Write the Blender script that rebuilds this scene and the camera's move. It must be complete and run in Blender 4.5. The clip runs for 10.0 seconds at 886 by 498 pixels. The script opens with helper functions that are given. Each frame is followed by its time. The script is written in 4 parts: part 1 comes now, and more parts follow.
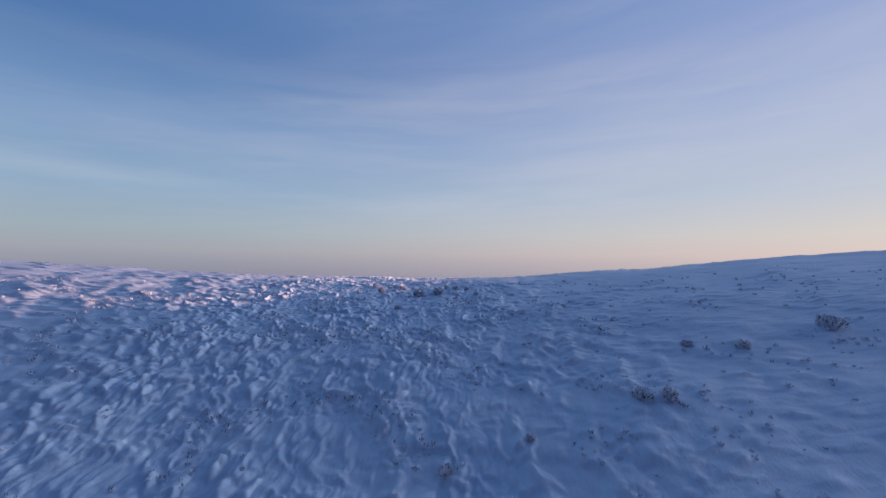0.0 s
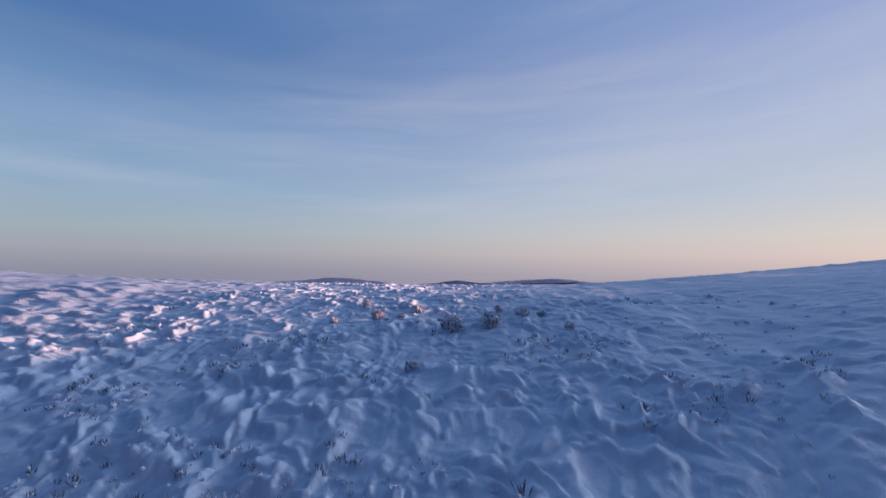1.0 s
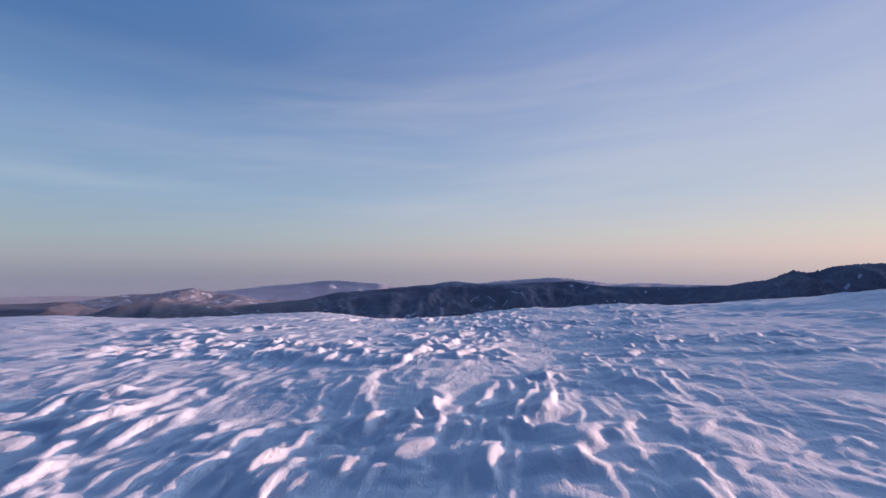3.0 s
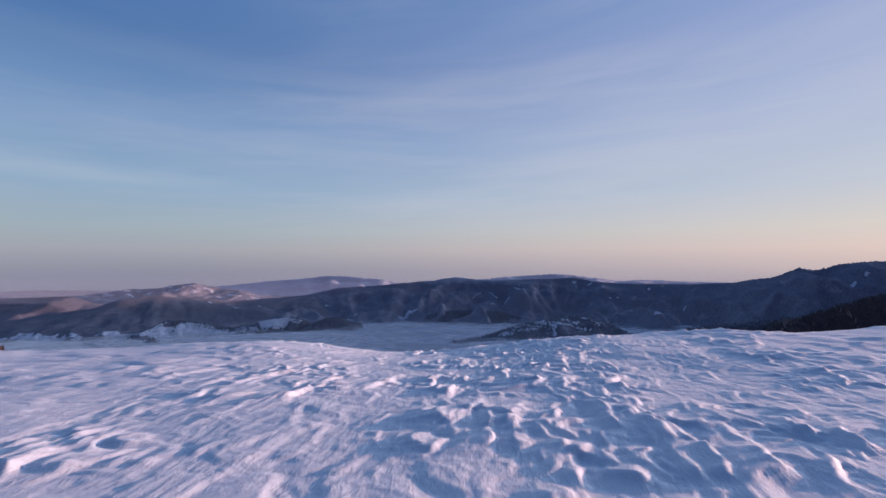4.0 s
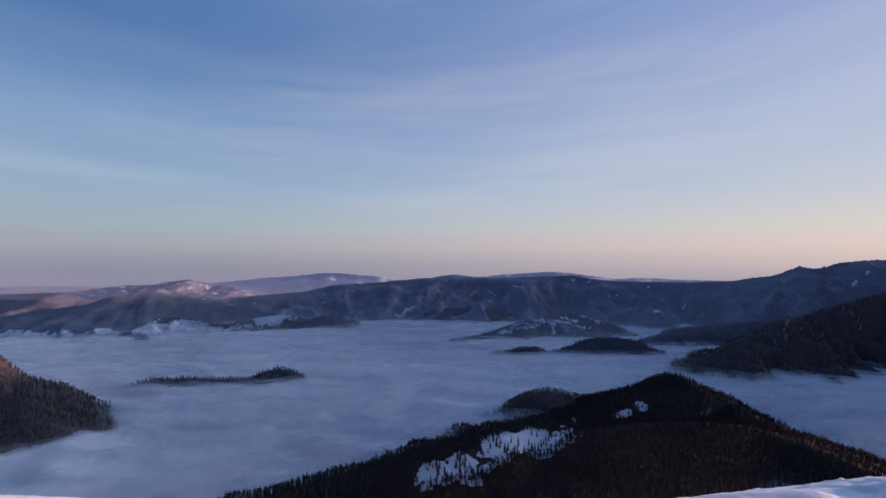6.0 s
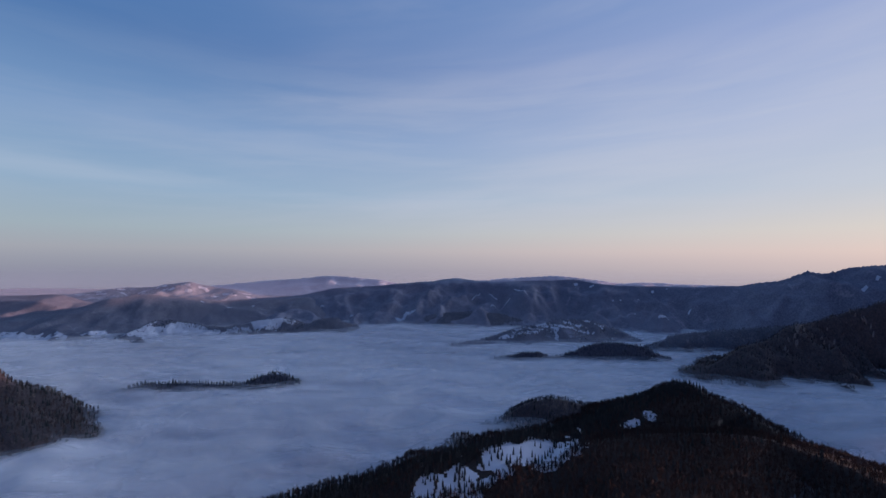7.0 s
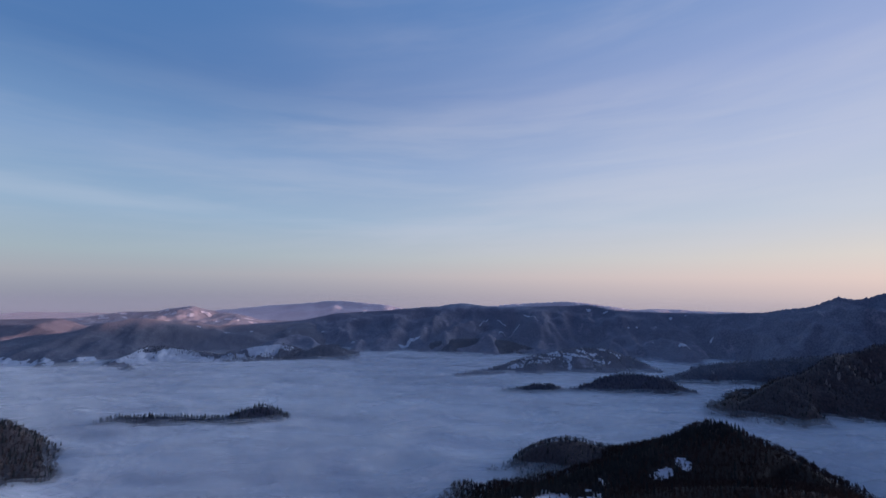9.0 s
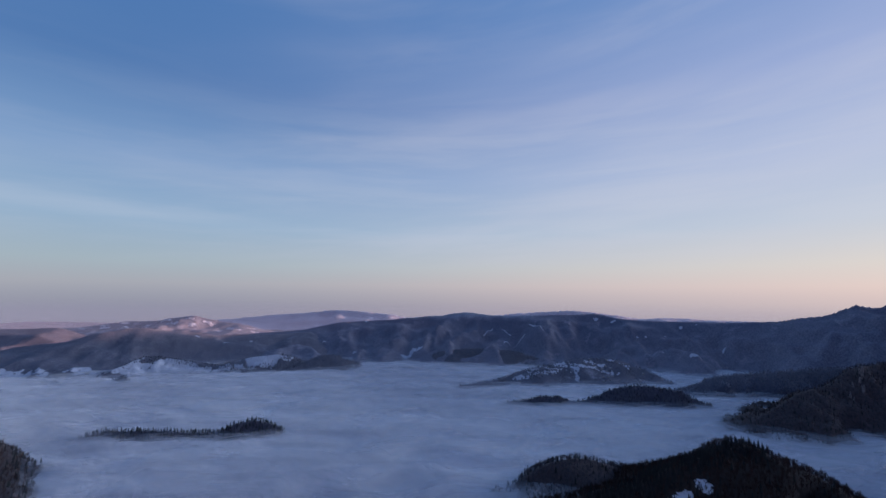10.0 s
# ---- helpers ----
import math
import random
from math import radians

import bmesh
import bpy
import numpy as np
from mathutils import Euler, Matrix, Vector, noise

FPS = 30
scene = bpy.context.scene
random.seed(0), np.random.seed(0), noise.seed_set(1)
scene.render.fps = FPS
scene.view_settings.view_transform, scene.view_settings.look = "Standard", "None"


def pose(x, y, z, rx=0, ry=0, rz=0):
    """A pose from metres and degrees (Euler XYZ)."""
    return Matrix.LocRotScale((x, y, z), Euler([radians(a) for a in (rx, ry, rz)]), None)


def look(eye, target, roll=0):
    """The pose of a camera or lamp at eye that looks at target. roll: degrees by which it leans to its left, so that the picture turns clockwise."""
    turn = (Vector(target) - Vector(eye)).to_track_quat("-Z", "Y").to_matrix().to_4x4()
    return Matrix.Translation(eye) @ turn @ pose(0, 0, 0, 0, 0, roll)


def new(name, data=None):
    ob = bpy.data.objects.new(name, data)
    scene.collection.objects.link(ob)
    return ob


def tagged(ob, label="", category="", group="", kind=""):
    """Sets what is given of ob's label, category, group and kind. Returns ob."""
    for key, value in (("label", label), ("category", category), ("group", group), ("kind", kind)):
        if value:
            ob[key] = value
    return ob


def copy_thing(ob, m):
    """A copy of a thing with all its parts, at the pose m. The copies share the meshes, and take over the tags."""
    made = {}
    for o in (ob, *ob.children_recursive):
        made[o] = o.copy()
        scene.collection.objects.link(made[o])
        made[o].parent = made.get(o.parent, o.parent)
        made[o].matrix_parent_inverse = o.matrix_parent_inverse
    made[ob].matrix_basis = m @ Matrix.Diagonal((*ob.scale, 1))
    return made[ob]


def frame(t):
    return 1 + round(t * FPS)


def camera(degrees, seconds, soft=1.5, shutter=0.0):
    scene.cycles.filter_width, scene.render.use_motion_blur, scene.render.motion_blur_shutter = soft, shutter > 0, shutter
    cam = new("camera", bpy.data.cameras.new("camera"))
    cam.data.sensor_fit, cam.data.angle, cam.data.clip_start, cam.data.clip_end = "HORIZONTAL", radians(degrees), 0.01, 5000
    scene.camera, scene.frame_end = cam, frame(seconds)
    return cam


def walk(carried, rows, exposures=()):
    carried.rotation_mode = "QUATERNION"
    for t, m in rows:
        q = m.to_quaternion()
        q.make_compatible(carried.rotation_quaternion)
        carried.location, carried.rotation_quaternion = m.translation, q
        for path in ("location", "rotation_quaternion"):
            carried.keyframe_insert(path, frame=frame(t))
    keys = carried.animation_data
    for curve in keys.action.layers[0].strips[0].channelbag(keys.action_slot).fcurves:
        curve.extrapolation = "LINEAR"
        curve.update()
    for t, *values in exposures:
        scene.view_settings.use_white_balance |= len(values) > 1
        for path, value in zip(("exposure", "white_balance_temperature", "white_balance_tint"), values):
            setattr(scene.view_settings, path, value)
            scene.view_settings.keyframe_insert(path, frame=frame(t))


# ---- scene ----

cam = camera(91.7, 10.0)
# seconds, eye, yaw to the left, pitch up, roll
PATH = [
    (0, (9.66, -61.78, 3.43), 1.91, 1.79, 0.70),
    (0.5, (7.93, -49.49, 3.06), 2.64, 2.66, 0.71),
    (1, (6.42, -41.83, 3.37), 2.06, 1.79, 0.68),
    (1.5, (4.90, -34.86, 3.42), 1.73, 2.21, 0.40),
    (2, (3.58, -28.51, 3.62), 1.62, 2.66, 0.17),
    (2.5, (2.52, -23.36, 3.85), 1.30, 2.32, -0.41),
    (4, (0.33, -4.18, 4.56), 1.66, 1.34, -0.10),
    (4.5, (0.00, 0.00, 5.01), 1.55, 1.16, -0.06),
    (5, (-0.79, 5.42, 4.72), 1.40, 1.04, 0.02),
    (5.5, (-1.62, 9.93, 4.16), 1.31, 0.97, 0.08),
    (7, (1.08, 45.34, -0.38), 1.59, 1.51, 0.38),
    (7.5, (3.43, 64.37, -2.15), 1.82, 2.23, 0.50),
    (8, (6.17, 83.36, -3.91), 2.13, 3.14, 0.55),
    (8.5, (9.12, 102.33, -5.57), 2.47, 4.06, 0.61),
    (9, (12.03, 121.31, -7.19), 2.80, 4.90, 0.57),
    (9.5, (14.83, 140.29, -8.83), 3.10, 5.60, 0.56),
    (10, (17.66, 159.27, -10.51), 3.46, 6.13, 0.49),
]


def aim(eye, yaw, pitch, roll):
    a, b = radians(yaw), radians(pitch)
    way = Vector((-math.sin(a) * math.cos(b), math.cos(a) * math.cos(b), math.sin(b)))
    return look(eye, Vector(eye) + 10 * way, roll)


walk(cam, [(t, aim(eye, yaw, pitch, roll)) for t, eye, yaw, pitch, roll in PATH], [(0, 1.5), (5, 1.5), (7, 1.52), (10, 1.58)])

# ---- light: low warm sun from the right, evening sky with thin cirrus ----
SUN_AZIMUTH, SUN_HEIGHT = 71.0, 5.3  # degrees clockwise from +y, above the horizon
sun = new("sun", bpy.data.lights.new("sun", "SUN"))
sun.data.energy, sun.data.angle, sun.data.color = 2.35, radians(0.6), (1.0, 0.53, 0.42)
_a, _e = radians(SUN_AZIMUTH), radians(SUN_HEIGHT)
sun_way = Vector((math.sin(_a) * math.cos(_e), math.cos(_a) * math.cos(_e), math.sin(_e)))
sun.matrix_world = look((0, 0, 400), Vector((0, 0, 400)) - sun_way)


class Nodes:
    """A short way to write node trees."""

    def __init__(self, tree):
        self.tree = tree
        tree.nodes.clear()

    def add(self, kind, _set=None, **inputs):
        node = self.tree.nodes.new("ShaderNode" + kind)
        for key, value in (_set or {}).items():
            setattr(node, key, value)
        for key, value in inputs.items():
            self.link(node, key.replace("_", " "), value)
        return node

    def link(self, node, key, value):
        socket = node.inputs[int(key[1:])] if key[0] == "i" and key[1:].isdigit() else node.inputs[key]
        if isinstance(value, bpy.types.NodeSocket):
            self.tree.links.new(value, socket)
        elif isinstance(value, bpy.types.Node):
            self.tree.links.new(value.outputs[0], socket)
        else:
            socket.default_value = value

    def math(self, op, a, b=0.0, c=0.0, clamp=False):
        return self.add("Math", {"operation": op, "use_clamp": clamp}, i0=a, i1=b, i2=c).outputs[0]

    def vec(self, op, a, b):
        return self.add("VectorMath", {"operation": op}, i0=a, i1=b).outputs[0]

    def mix(self, fac, a, b):
        node = self.add("Mix", {"data_type": "RGBA"})
        self.link(node, "i0", fac), self.link(node, "i6", a), self.link(node, "i7", b)
        return node.outputs[2]

    def noise(self, vector, scale, detail=4.0, rough=0.55, distort=0.0):
        return self.add("TexNoise", None, Vector=vector, Scale=scale, Detail=detail, Roughness=rough, Distortion=distort).outputs[0]

    def ramp(self, fac, stops):
        node = self.add("ValToRGB", None, Fac=fac)
        band = node.color_ramp
        while len(band.elements) < len(stops):
            band.elements.new(0.5)
        for element, (at, colour) in zip(band.elements, stops):
            element.position, element.color = at, (*colour, 1.0) if len(colour) == 3 else colour
        return node.outputs[0]

    def span(self, value, a, b, c=0.0, d=1.0):
        node = self.add("MapRange", {"interpolation_type": "SMOOTHSTEP"}, i0=value, i1=a, i2=b, i3=c, i4=d)
        return node.outputs[0]


def build_world():
    world = bpy.data.worlds.new("evening_sky")
    world.use_nodes = True
    scene.world = world
    n = Nodes(world.node_tree)
    way = n.add("TexCoord").outputs["Generated"]
    x, y, z = n.add("SeparateXYZ", None, i0=way).outputs
    height = n.math("MULTIPLY", n.math("ARCSINE", z), 180 / math.pi)
    side = n.math("MULTIPLY", n.math("ARCTAN2", x, y), 180 / math.pi)
    t = n.math("DIVIDE", n.math("ADD", height, 6.0), 60.0, clamp=True)
    def at(deg):
        return (deg + 6.0) / 60.0
    left = n.ramp(t, [(at(-4), (0.22, 0.23, 0.31)), (at(-1.5), (0.25, 0.26, 0.345)), (at(1.2), (0.34, 0.36, 0.42)), (at(3.5), (0.32, 0.40, 0.47)),
                      (at(8), (0.26, 0.385, 0.545)), (at(15), (0.175, 0.30, 0.52)), (at(24), (0.075, 0.175, 0.40)), (at(36), (0.062, 0.165, 0.40)), (at(54), (0.07, 0.175, 0.42))])
    right = n.ramp(t, [(at(-4), (0.42, 0.37, 0.42)), (at(-1.5), (0.48, 0.42, 0.46)), (at(1.2), (0.63, 0.53, 0.53)), (at(3.5), (0.60, 0.57, 0.57)),
                       (at(8), (0.47, 0.53, 0.64)), (at(15), (0.40, 0.47, 0.66)), (at(24), (0.29, 0.37, 0.62)), (at(36), (0.145, 0.26, 0.53)), (at(54), (0.09, 0.20, 0.45))])
    base = n.mix(n.span(side, -46.0, 50.0), left, right)
    # the sky behind, away from the sun, is deeper
    base = n.mix(n.span(y, 0.25, -0.35, 0.0, 1.0), base, (0.008, 0.040, 0.16, 1))
    # the bright aureole round the low sun
    near_sun = n.add("VectorMath", {"operation": "DOT_PRODUCT"}, i0=way, i1=tuple(sun_way)).outputs["Value"]
    base = n.mix(n.math("MULTIPLY", n.span(near_sun, 0.92, 1.0), n.span(near_sun, 0.90, 0.97)), base, (8.8, 9.8, 12.6, 1))
    # thin cirrus, drawn out in long streaks that fan from the right
    flat = n.add("CombineXYZ", None, i0=n.math("MULTIPLY_ADD", side, 0.011, n.math("MULTIPLY", height, 0.012)), i1=n.math("MULTIPLY_ADD", height, 0.075, n.math("MULTIPLY", side, -0.010)), i2=3.4).outputs[0]
    streak = n.noise(flat, 2.3, 6.0, 0.55, 0.3)
    veil = n.noise(flat, 1.0, 3.0, 0.5, 0.3)
    cloud = n.math("MULTIPLY", n.span(streak, 0.30, 0.74), n.span(veil, 0.34, 0.64))
    cloud = n.math("MULTIPLY", cloud, n.span(height, 1.0, 8.0))
    colour = n.mix(n.math("MULTIPLY", cloud, n.span(side, -50.0, 0.0, 0.16, 0.30)), base, (0.56, 0.56, 0.66, 1))
    level = n.add("CombineXYZ", None, i0=n.math("MULTIPLY", side, 0.016), i1=n.math("MULTIPLY_ADD", height, 0.17, n.math("MULTIPLY", side, -0.004)), i2=8.1).outputs[0]
    band = n.math("MULTIPLY", n.span(n.noise(level, 2.0, 6.0, 0.58, 0.4), 0.40, 0.66), n.math("MULTIPLY", n.span(height, 2.0, 7.0), n.span(height, 30.0, 14.0)))
    colour = n.mix(n.math("MULTIPLY", band, n.span(side, -50.0, 20.0, 0.07, 0.20)), colour, (0.55, 0.57, 0.66, 1))
    # one long thin wisp low on the side away from the sun
    sag = n.math("SUBTRACT", height, n.math("MULTIPLY_ADD", n.math("ADD", side, 46.0), -0.02, n.math("MULTIPLY_ADD", streak, 4.0, 7.6)))
    wisp = n.math("MULTIPLY", n.span(n.math("ABSOLUTE", sag), 1.5, 0.0), n.span(side, -22.0, -40.0))
    colour = n.mix(n.math("MULTIPLY", wisp, 0.22), colour, (0.50, 0.55, 0.67, 1))
    sky = n.add("TexSky", {"sky_type": "NISHITA", "sun_disc": False, "sun_elevation": radians(SUN_HEIGHT), "sun_rotation": radians(SUN_AZIMUTH)})
    both = n.add("Background", None, Color=colour, Strength=0.354)
    air = n.add("Background", None, Color=sky.outputs[0], Strength=0.003)
    out = n.add("OutputWorld")
    n.tree.links.new(n.add("AddShader", None, i0=both, i1=air).outputs[0], out.inputs[0])


build_world()


# ---- materials ----
def material(name):
    mat = bpy.data.materials.new(name)
    mat.use_nodes = True
    return mat, Nodes(mat.node_tree)


def finish(n, colour, rough, bump=None, strength=0.4, distance=0.02, **more):
    body = n.add("BsdfPrincipled", None, Base_Color=colour, Roughness=rough, **more)
    if bump is not None:
        n.link(body, "Normal", n.add("Bump", None, Height=bump, Strength=strength, Distance=distance).outputs[0])
    n.tree.links.new(body.outputs[0], n.add("OutputMaterial").inputs[0])


def snow_material():
    mat, n = material("wind_packed_snow")
    place = n.add("TexCoord").outputs["Object"]
    wind = n.add("VectorRotate", {"rotation_type": "Z_AXIS"}, Vector=place, Angle=radians(8)).outputs[0]
    long = n.vec("MULTIPLY", wind, (1.7, 0.7, 1.0))
    grain = n.noise(place, 38.0, 4.0, 0.75)
    crust = n.noise(long, 3.2, 6.0, 0.62, 0.5)
    scale = n.noise(n.vec("MULTIPLY", wind, (2.2, 0.8, 1.0)), 7.0, 4.0, 0.65, 0.3)
    lips = n.math("ADD", n.span(crust, 0.48, 0.52), n.span(crust, 0.58, 0.61))
    chips = n.span(scale, 0.49, 0.54)
    blotch = n.noise(place, 0.25, 3.0)
    colour = n.mix(n.span(blotch, 0.35, 0.7), (0.62, 0.715, 0.81, 1), (0.72, 0.785, 0.85, 1))
    colour = n.mix(n.span(crust, 0.62, 0.8, 0.0, 0.3), colour, (0.66, 0.71, 0.78, 1))
    height = n.math("MULTIPLY_ADD", grain, 0.05, n.math("MULTIPLY_ADD", crust, 0.6, n.math("MULTIPLY_ADD", lips, 0.16, n.math("MULTIPLY", chips, 0.09))))
    finish(n, colour, n.span(crust, 0.3, 0.7, 0.45, 0.75), height, 0.5, 0.05)
    return mat


def rime_material():
    mat, n = material("rime_ice")
    place = n.add("TexCoord").outputs["Object"]
    spots = n.noise(place, 9.0, 4.0, 0.7)
    colour = n.mix(n.span(spots, 0.35, 0.65), (0.74, 0.74, 0.78, 1), (0.90, 0.90, 0.92, 1))
    finish(n, colour, 0.6, spots, 0.6, 0.03)
    return mat


def twig_material():
    mat, n = material("dark_twigs")
    place = n.add("TexCoord").outputs["Object"]
    finish(n, n.mix(n.noise(place, 12.0), (0.035, 0.025, 0.02, 1), (0.09, 0.065, 0.05, 1)), 0.85)
    return mat


def forest_material(name, dark, pale, frost, size, frost_from=0.55, rime=None):
    """Wooded slope seen from afar: dark trees, pale frosted crowns; far slopes carry haze in these colours."""
    mat, n = material(name)
    place = n.add("NewGeometry").outputs["Position"]
    crowns = n.noise(n.vec("MULTIPLY", place, (1.0, 1.0, 0.6)), 0.16 / size, 6.0, 0.72)
    stands = n.noise(place, 0.012 / size, 5.0, 0.6, 0.4)
    colour = n.mix(n.span(crowns, 0.32, 0.68), (*dark, 1), (*pale, 1))
    colour = n.mix(n.math("MULTIPLY", n.span(stands, frost_from, frost_from + 0.18), n.span(crowns, 0.3, 0.6)), colour, (*frost, 1))
    if rime is not None:
        # trees white with rime towards the tops, up to a line across the map
        low, high, line, tint = rime
        mx, my, mz = n.add("SeparateXYZ", None, i0=place).outputs
        ragged = n.math("MULTIPLY_ADD", n.math("ADD", stands, -0.5), 90.0, mz)
        white = n.math("MULTIPLY", n.span(ragged, low, high), n.span(mx, line, line - 250.0))
        colour = n.mix(n.math("MULTIPLY", white, n.span(crowns, 0.30, 0.62, 0.25, 0.95)), colour, (*tint, 1))
    finish(n, colour, 0.9, n.math("MULTIPLY_ADD", stands, 0.3, crowns), 0.7, 3.5 * size)
    return mat


def tree_material(name, dark, light):
    mat, n = material(name)
    place = n.add("TexCoord").outputs["Object"]
    rnd = n.add("NewGeometry").outputs["Random Per Island"]
    finish(n, n.mix(n.math("MULTIPLY_ADD", n.noise(place, 0.8), 0.5, n.math("MULTIPLY", rnd, 0.5)), (*dark, 1), (*light, 1)), 0.9)
    return mat


def fog_material(name, cover, scale, low, high, bump=0.0):
    """Valley fog: a white scattering sheet, torn by noise where cover is under one."""
    mat, n = material(name)
    place = n.add("NewGeometry").outputs["Position"]
    long = n.vec("MULTIPLY", place, (0.55, 1.0, 0.6))
    cloud = n.noise(long, scale * 1.2, 6.0, 0.58, 0.9)
    big = n.noise(long, scale * 0.25, 3.0, 0.5, 0.6)
    colour = n.mix(n.math("MULTIPLY_ADD", n.span(cloud, 0.36, 0.60), 0.45, n.math("MULTIPLY", n.span(big, 0.42, 0.55), 0.55)), (0.74, 0.75, 0.79, 1), (0.995, 0.985, 0.975, 1))
    white = n.add("BsdfDiffuse", None, Color=colour, Roughness=1.0)
    if bump:
        n.link(white, "Normal", n.add("Bump", None, Height=n.math("MULTIPLY_ADD", cloud, 0.5, big), Strength=bump, Distance=70.0).outputs[0])
    out = n.add("OutputMaterial")
    if cover >= 1.0:
        n.tree.links.new(white.outputs[0], out.inputs[0])
    else:
        amount = n.math("MULTIPLY", n.span(cloud, low, high), cover)
        n.tree.links.new(n.add("MixShader", None, i0=amount, i1=n.add("BsdfTransparent"), i2=white).outputs[0], out.inputs[0])
    return mat


SNOW, RIME, TWIG = snow_material(), rime_material(), twig_material()


# ---- noise on numpy grids ----
def _hash(ix, iy, seed):
    h = (ix.astype(np.int64) * 374761393 + iy.astype(np.int64) * 668265263 + seed * 1442695041) & 0xFFFFFFFF
    h = ((h ^ (h >> 13)) * 1274126177) & 0xFFFFFFFF
    return ((h ^ (h >> 16)) & 0xFFFFFF) / 0xFFFFFF


def gnoise(x, y, seed=0):
    """Gradient noise in about -1 to 1."""
    ix, iy = np.floor(x), np.floor(y)
    fx, fy = x - ix, y - iy
    u, v = fx * fx * fx * (fx * (fx * 6 - 15) + 10), fy * fy * fy * (fy * (fy * 6 - 15) + 10)
    def corner(a, b):
        ang = _hash(ix + a, iy + b, seed) * 2 * np.pi
        return np.cos(ang) * (fx - a) + np.sin(ang) * (fy - b)
    low = corner(0, 0) * (1 - u) + corner(1, 0) * u
    high = corner(0, 1) * (1 - u) + corner(1, 1) * u
    return (low * (1 - v) + high * v) * 1.5


def fbm(x, y, octaves=4, seed=0, gain=0.5):
    total, amp = 0.0, 1.0
    for k in range(octaves):
        total = total + amp * gnoise(x * 2.0**k + 17.3 * k, y * 2.0**k - 9.1 * k, seed + k)
        amp *= gain
    return total


def ridged(x, y, octaves=4, seed=0, gain=0.5):
    total, amp = 0.0, 1.0
    for k in range(octaves):
        total = total + amp * (1 - np.abs(gnoise(x * 2.0**k + 5.7 * k, y * 2.0**k + 3.3 * k, seed + k)) * 1.6)
        amp *= gain
    return total


def step(v, a, b):
    t = np.clip((v - a) / (b - a), 0, 1)
    return t * t * (3 - 2 * t)


def curve(v, knots, blur):
    """A smooth curve through about the given (place, value) knots."""
    kx, ky = np.array(knots, float).T
    v = np.asarray(v, float)
    return sum(w * np.interp(v + o * blur, kx, ky) for o, w in ((-1.0, 0.12), (-0.5, 0.22), (0.0, 0.32), (0.5, 0.22), (1.0, 0.12)))


# ---- meshes ----
def grid_mesh(name, xs, ys, zs, mat, keep=None):
    """A height field: zs[j, i] over ys[j], xs[i]."""
    nx, ny = len(xs), len(ys)
    gx, gy = np.meshgrid(xs, ys)
    verts = np.stack([gx, gy, zs], -1).reshape(-1, 3)
    j, i = np.meshgrid(np.arange(ny - 1), np.arange(nx - 1), indexing="ij")
    a = (j * nx + i).ravel()
    faces = np.stack([a, a + 1, a + nx + 1, a + nx], 1)
    if keep is not None:
        ok = keep.ravel()[faces].any(1)
        faces = faces[ok]
        used = np.unique(faces)
        back = np.zeros(len(verts), int)
        back[used] = np.arange(len(used))
        verts, faces = verts[used], back[faces]
    return raw_mesh(name, verts, faces, mat, True)


def raw_mesh(name, verts, faces, mat, smooth=False):
    faces = np.asarray(faces)
    mesh = bpy.data.meshes.new(name)
    mesh.vertices.add(len(verts))
    mesh.vertices.foreach_set("co", np.asarray(verts, np.float32).ravel())
    size = faces.shape[1]
    mesh.loops.add(faces.size)
    mesh.loops.foreach_set("vertex_index", faces.astype(np.int32).ravel())
    mesh.polygons.add(len(faces))
    mesh.polygons.foreach_set("loop_start", np.arange(0, faces.size, size, dtype=np.int32))
    mesh.polygons.foreach_set("use_smooth", np.full(len(faces), smooth))
    mesh.update(calc_edges=True)
    mesh.validate()
    mesh.materials.append(mat)
    return mesh


# ---- the snowy summit ----
ALONG = [(-160, -40), (-110, -25), (-80, -16.0), (-62, -10.4), (-50, -6.8), (-42, -4.4), (-35, -2.4), (-30, -1.0), (-21, 0.3), (-12, 1.12), (-6, 1.3), (2, 0.95), (10, 0.3), (17, -0.3), (22, -0.95),
         (25, -1.6), (27.5, -3.0), (32, -6), (45, -20), (80, -62), (150, -165), (260, -345), (400, -350)]
# Past x = 85 the rise is unseen, added to shade the slope.
ACROSS_NEAR = [(-260, -10), (-130, 3.0), (-70, 3.2), (-43, 1.9), (-25, 0.7), (-10, 0.1), (0, 0.0), (10, 0.3), (25, 1.3), (62, 4.1), (85, 6.2), (120, 14.0), (200, 22), (260, 26)]
ACROSS_EDGE = [(-260, -20), (-100, -3.0), (-40, -0.6), (-17, 0.25), (-11, 0.55), (-4, 0.0), (0, 0.05), (3, 0.4), (7, 0.9), (14, 1.4), (29, 1.75), (62, 3.0), (85, 5.0), (120, 9.0), (200, 14), (260, 16)]


def summit(x, y):
    near, edge = curve(x, ACROSS_NEAR, 5.0), curve(x, ACROSS_EDGE, 2.0)
    w = step(y, 12, 25)
    return curve(y, ALONG, 2.2) + near * (1 - w) * (1 - 0.65 * step(y, -14, 2) * (1 - step(x, 14, 45))) + edge * w


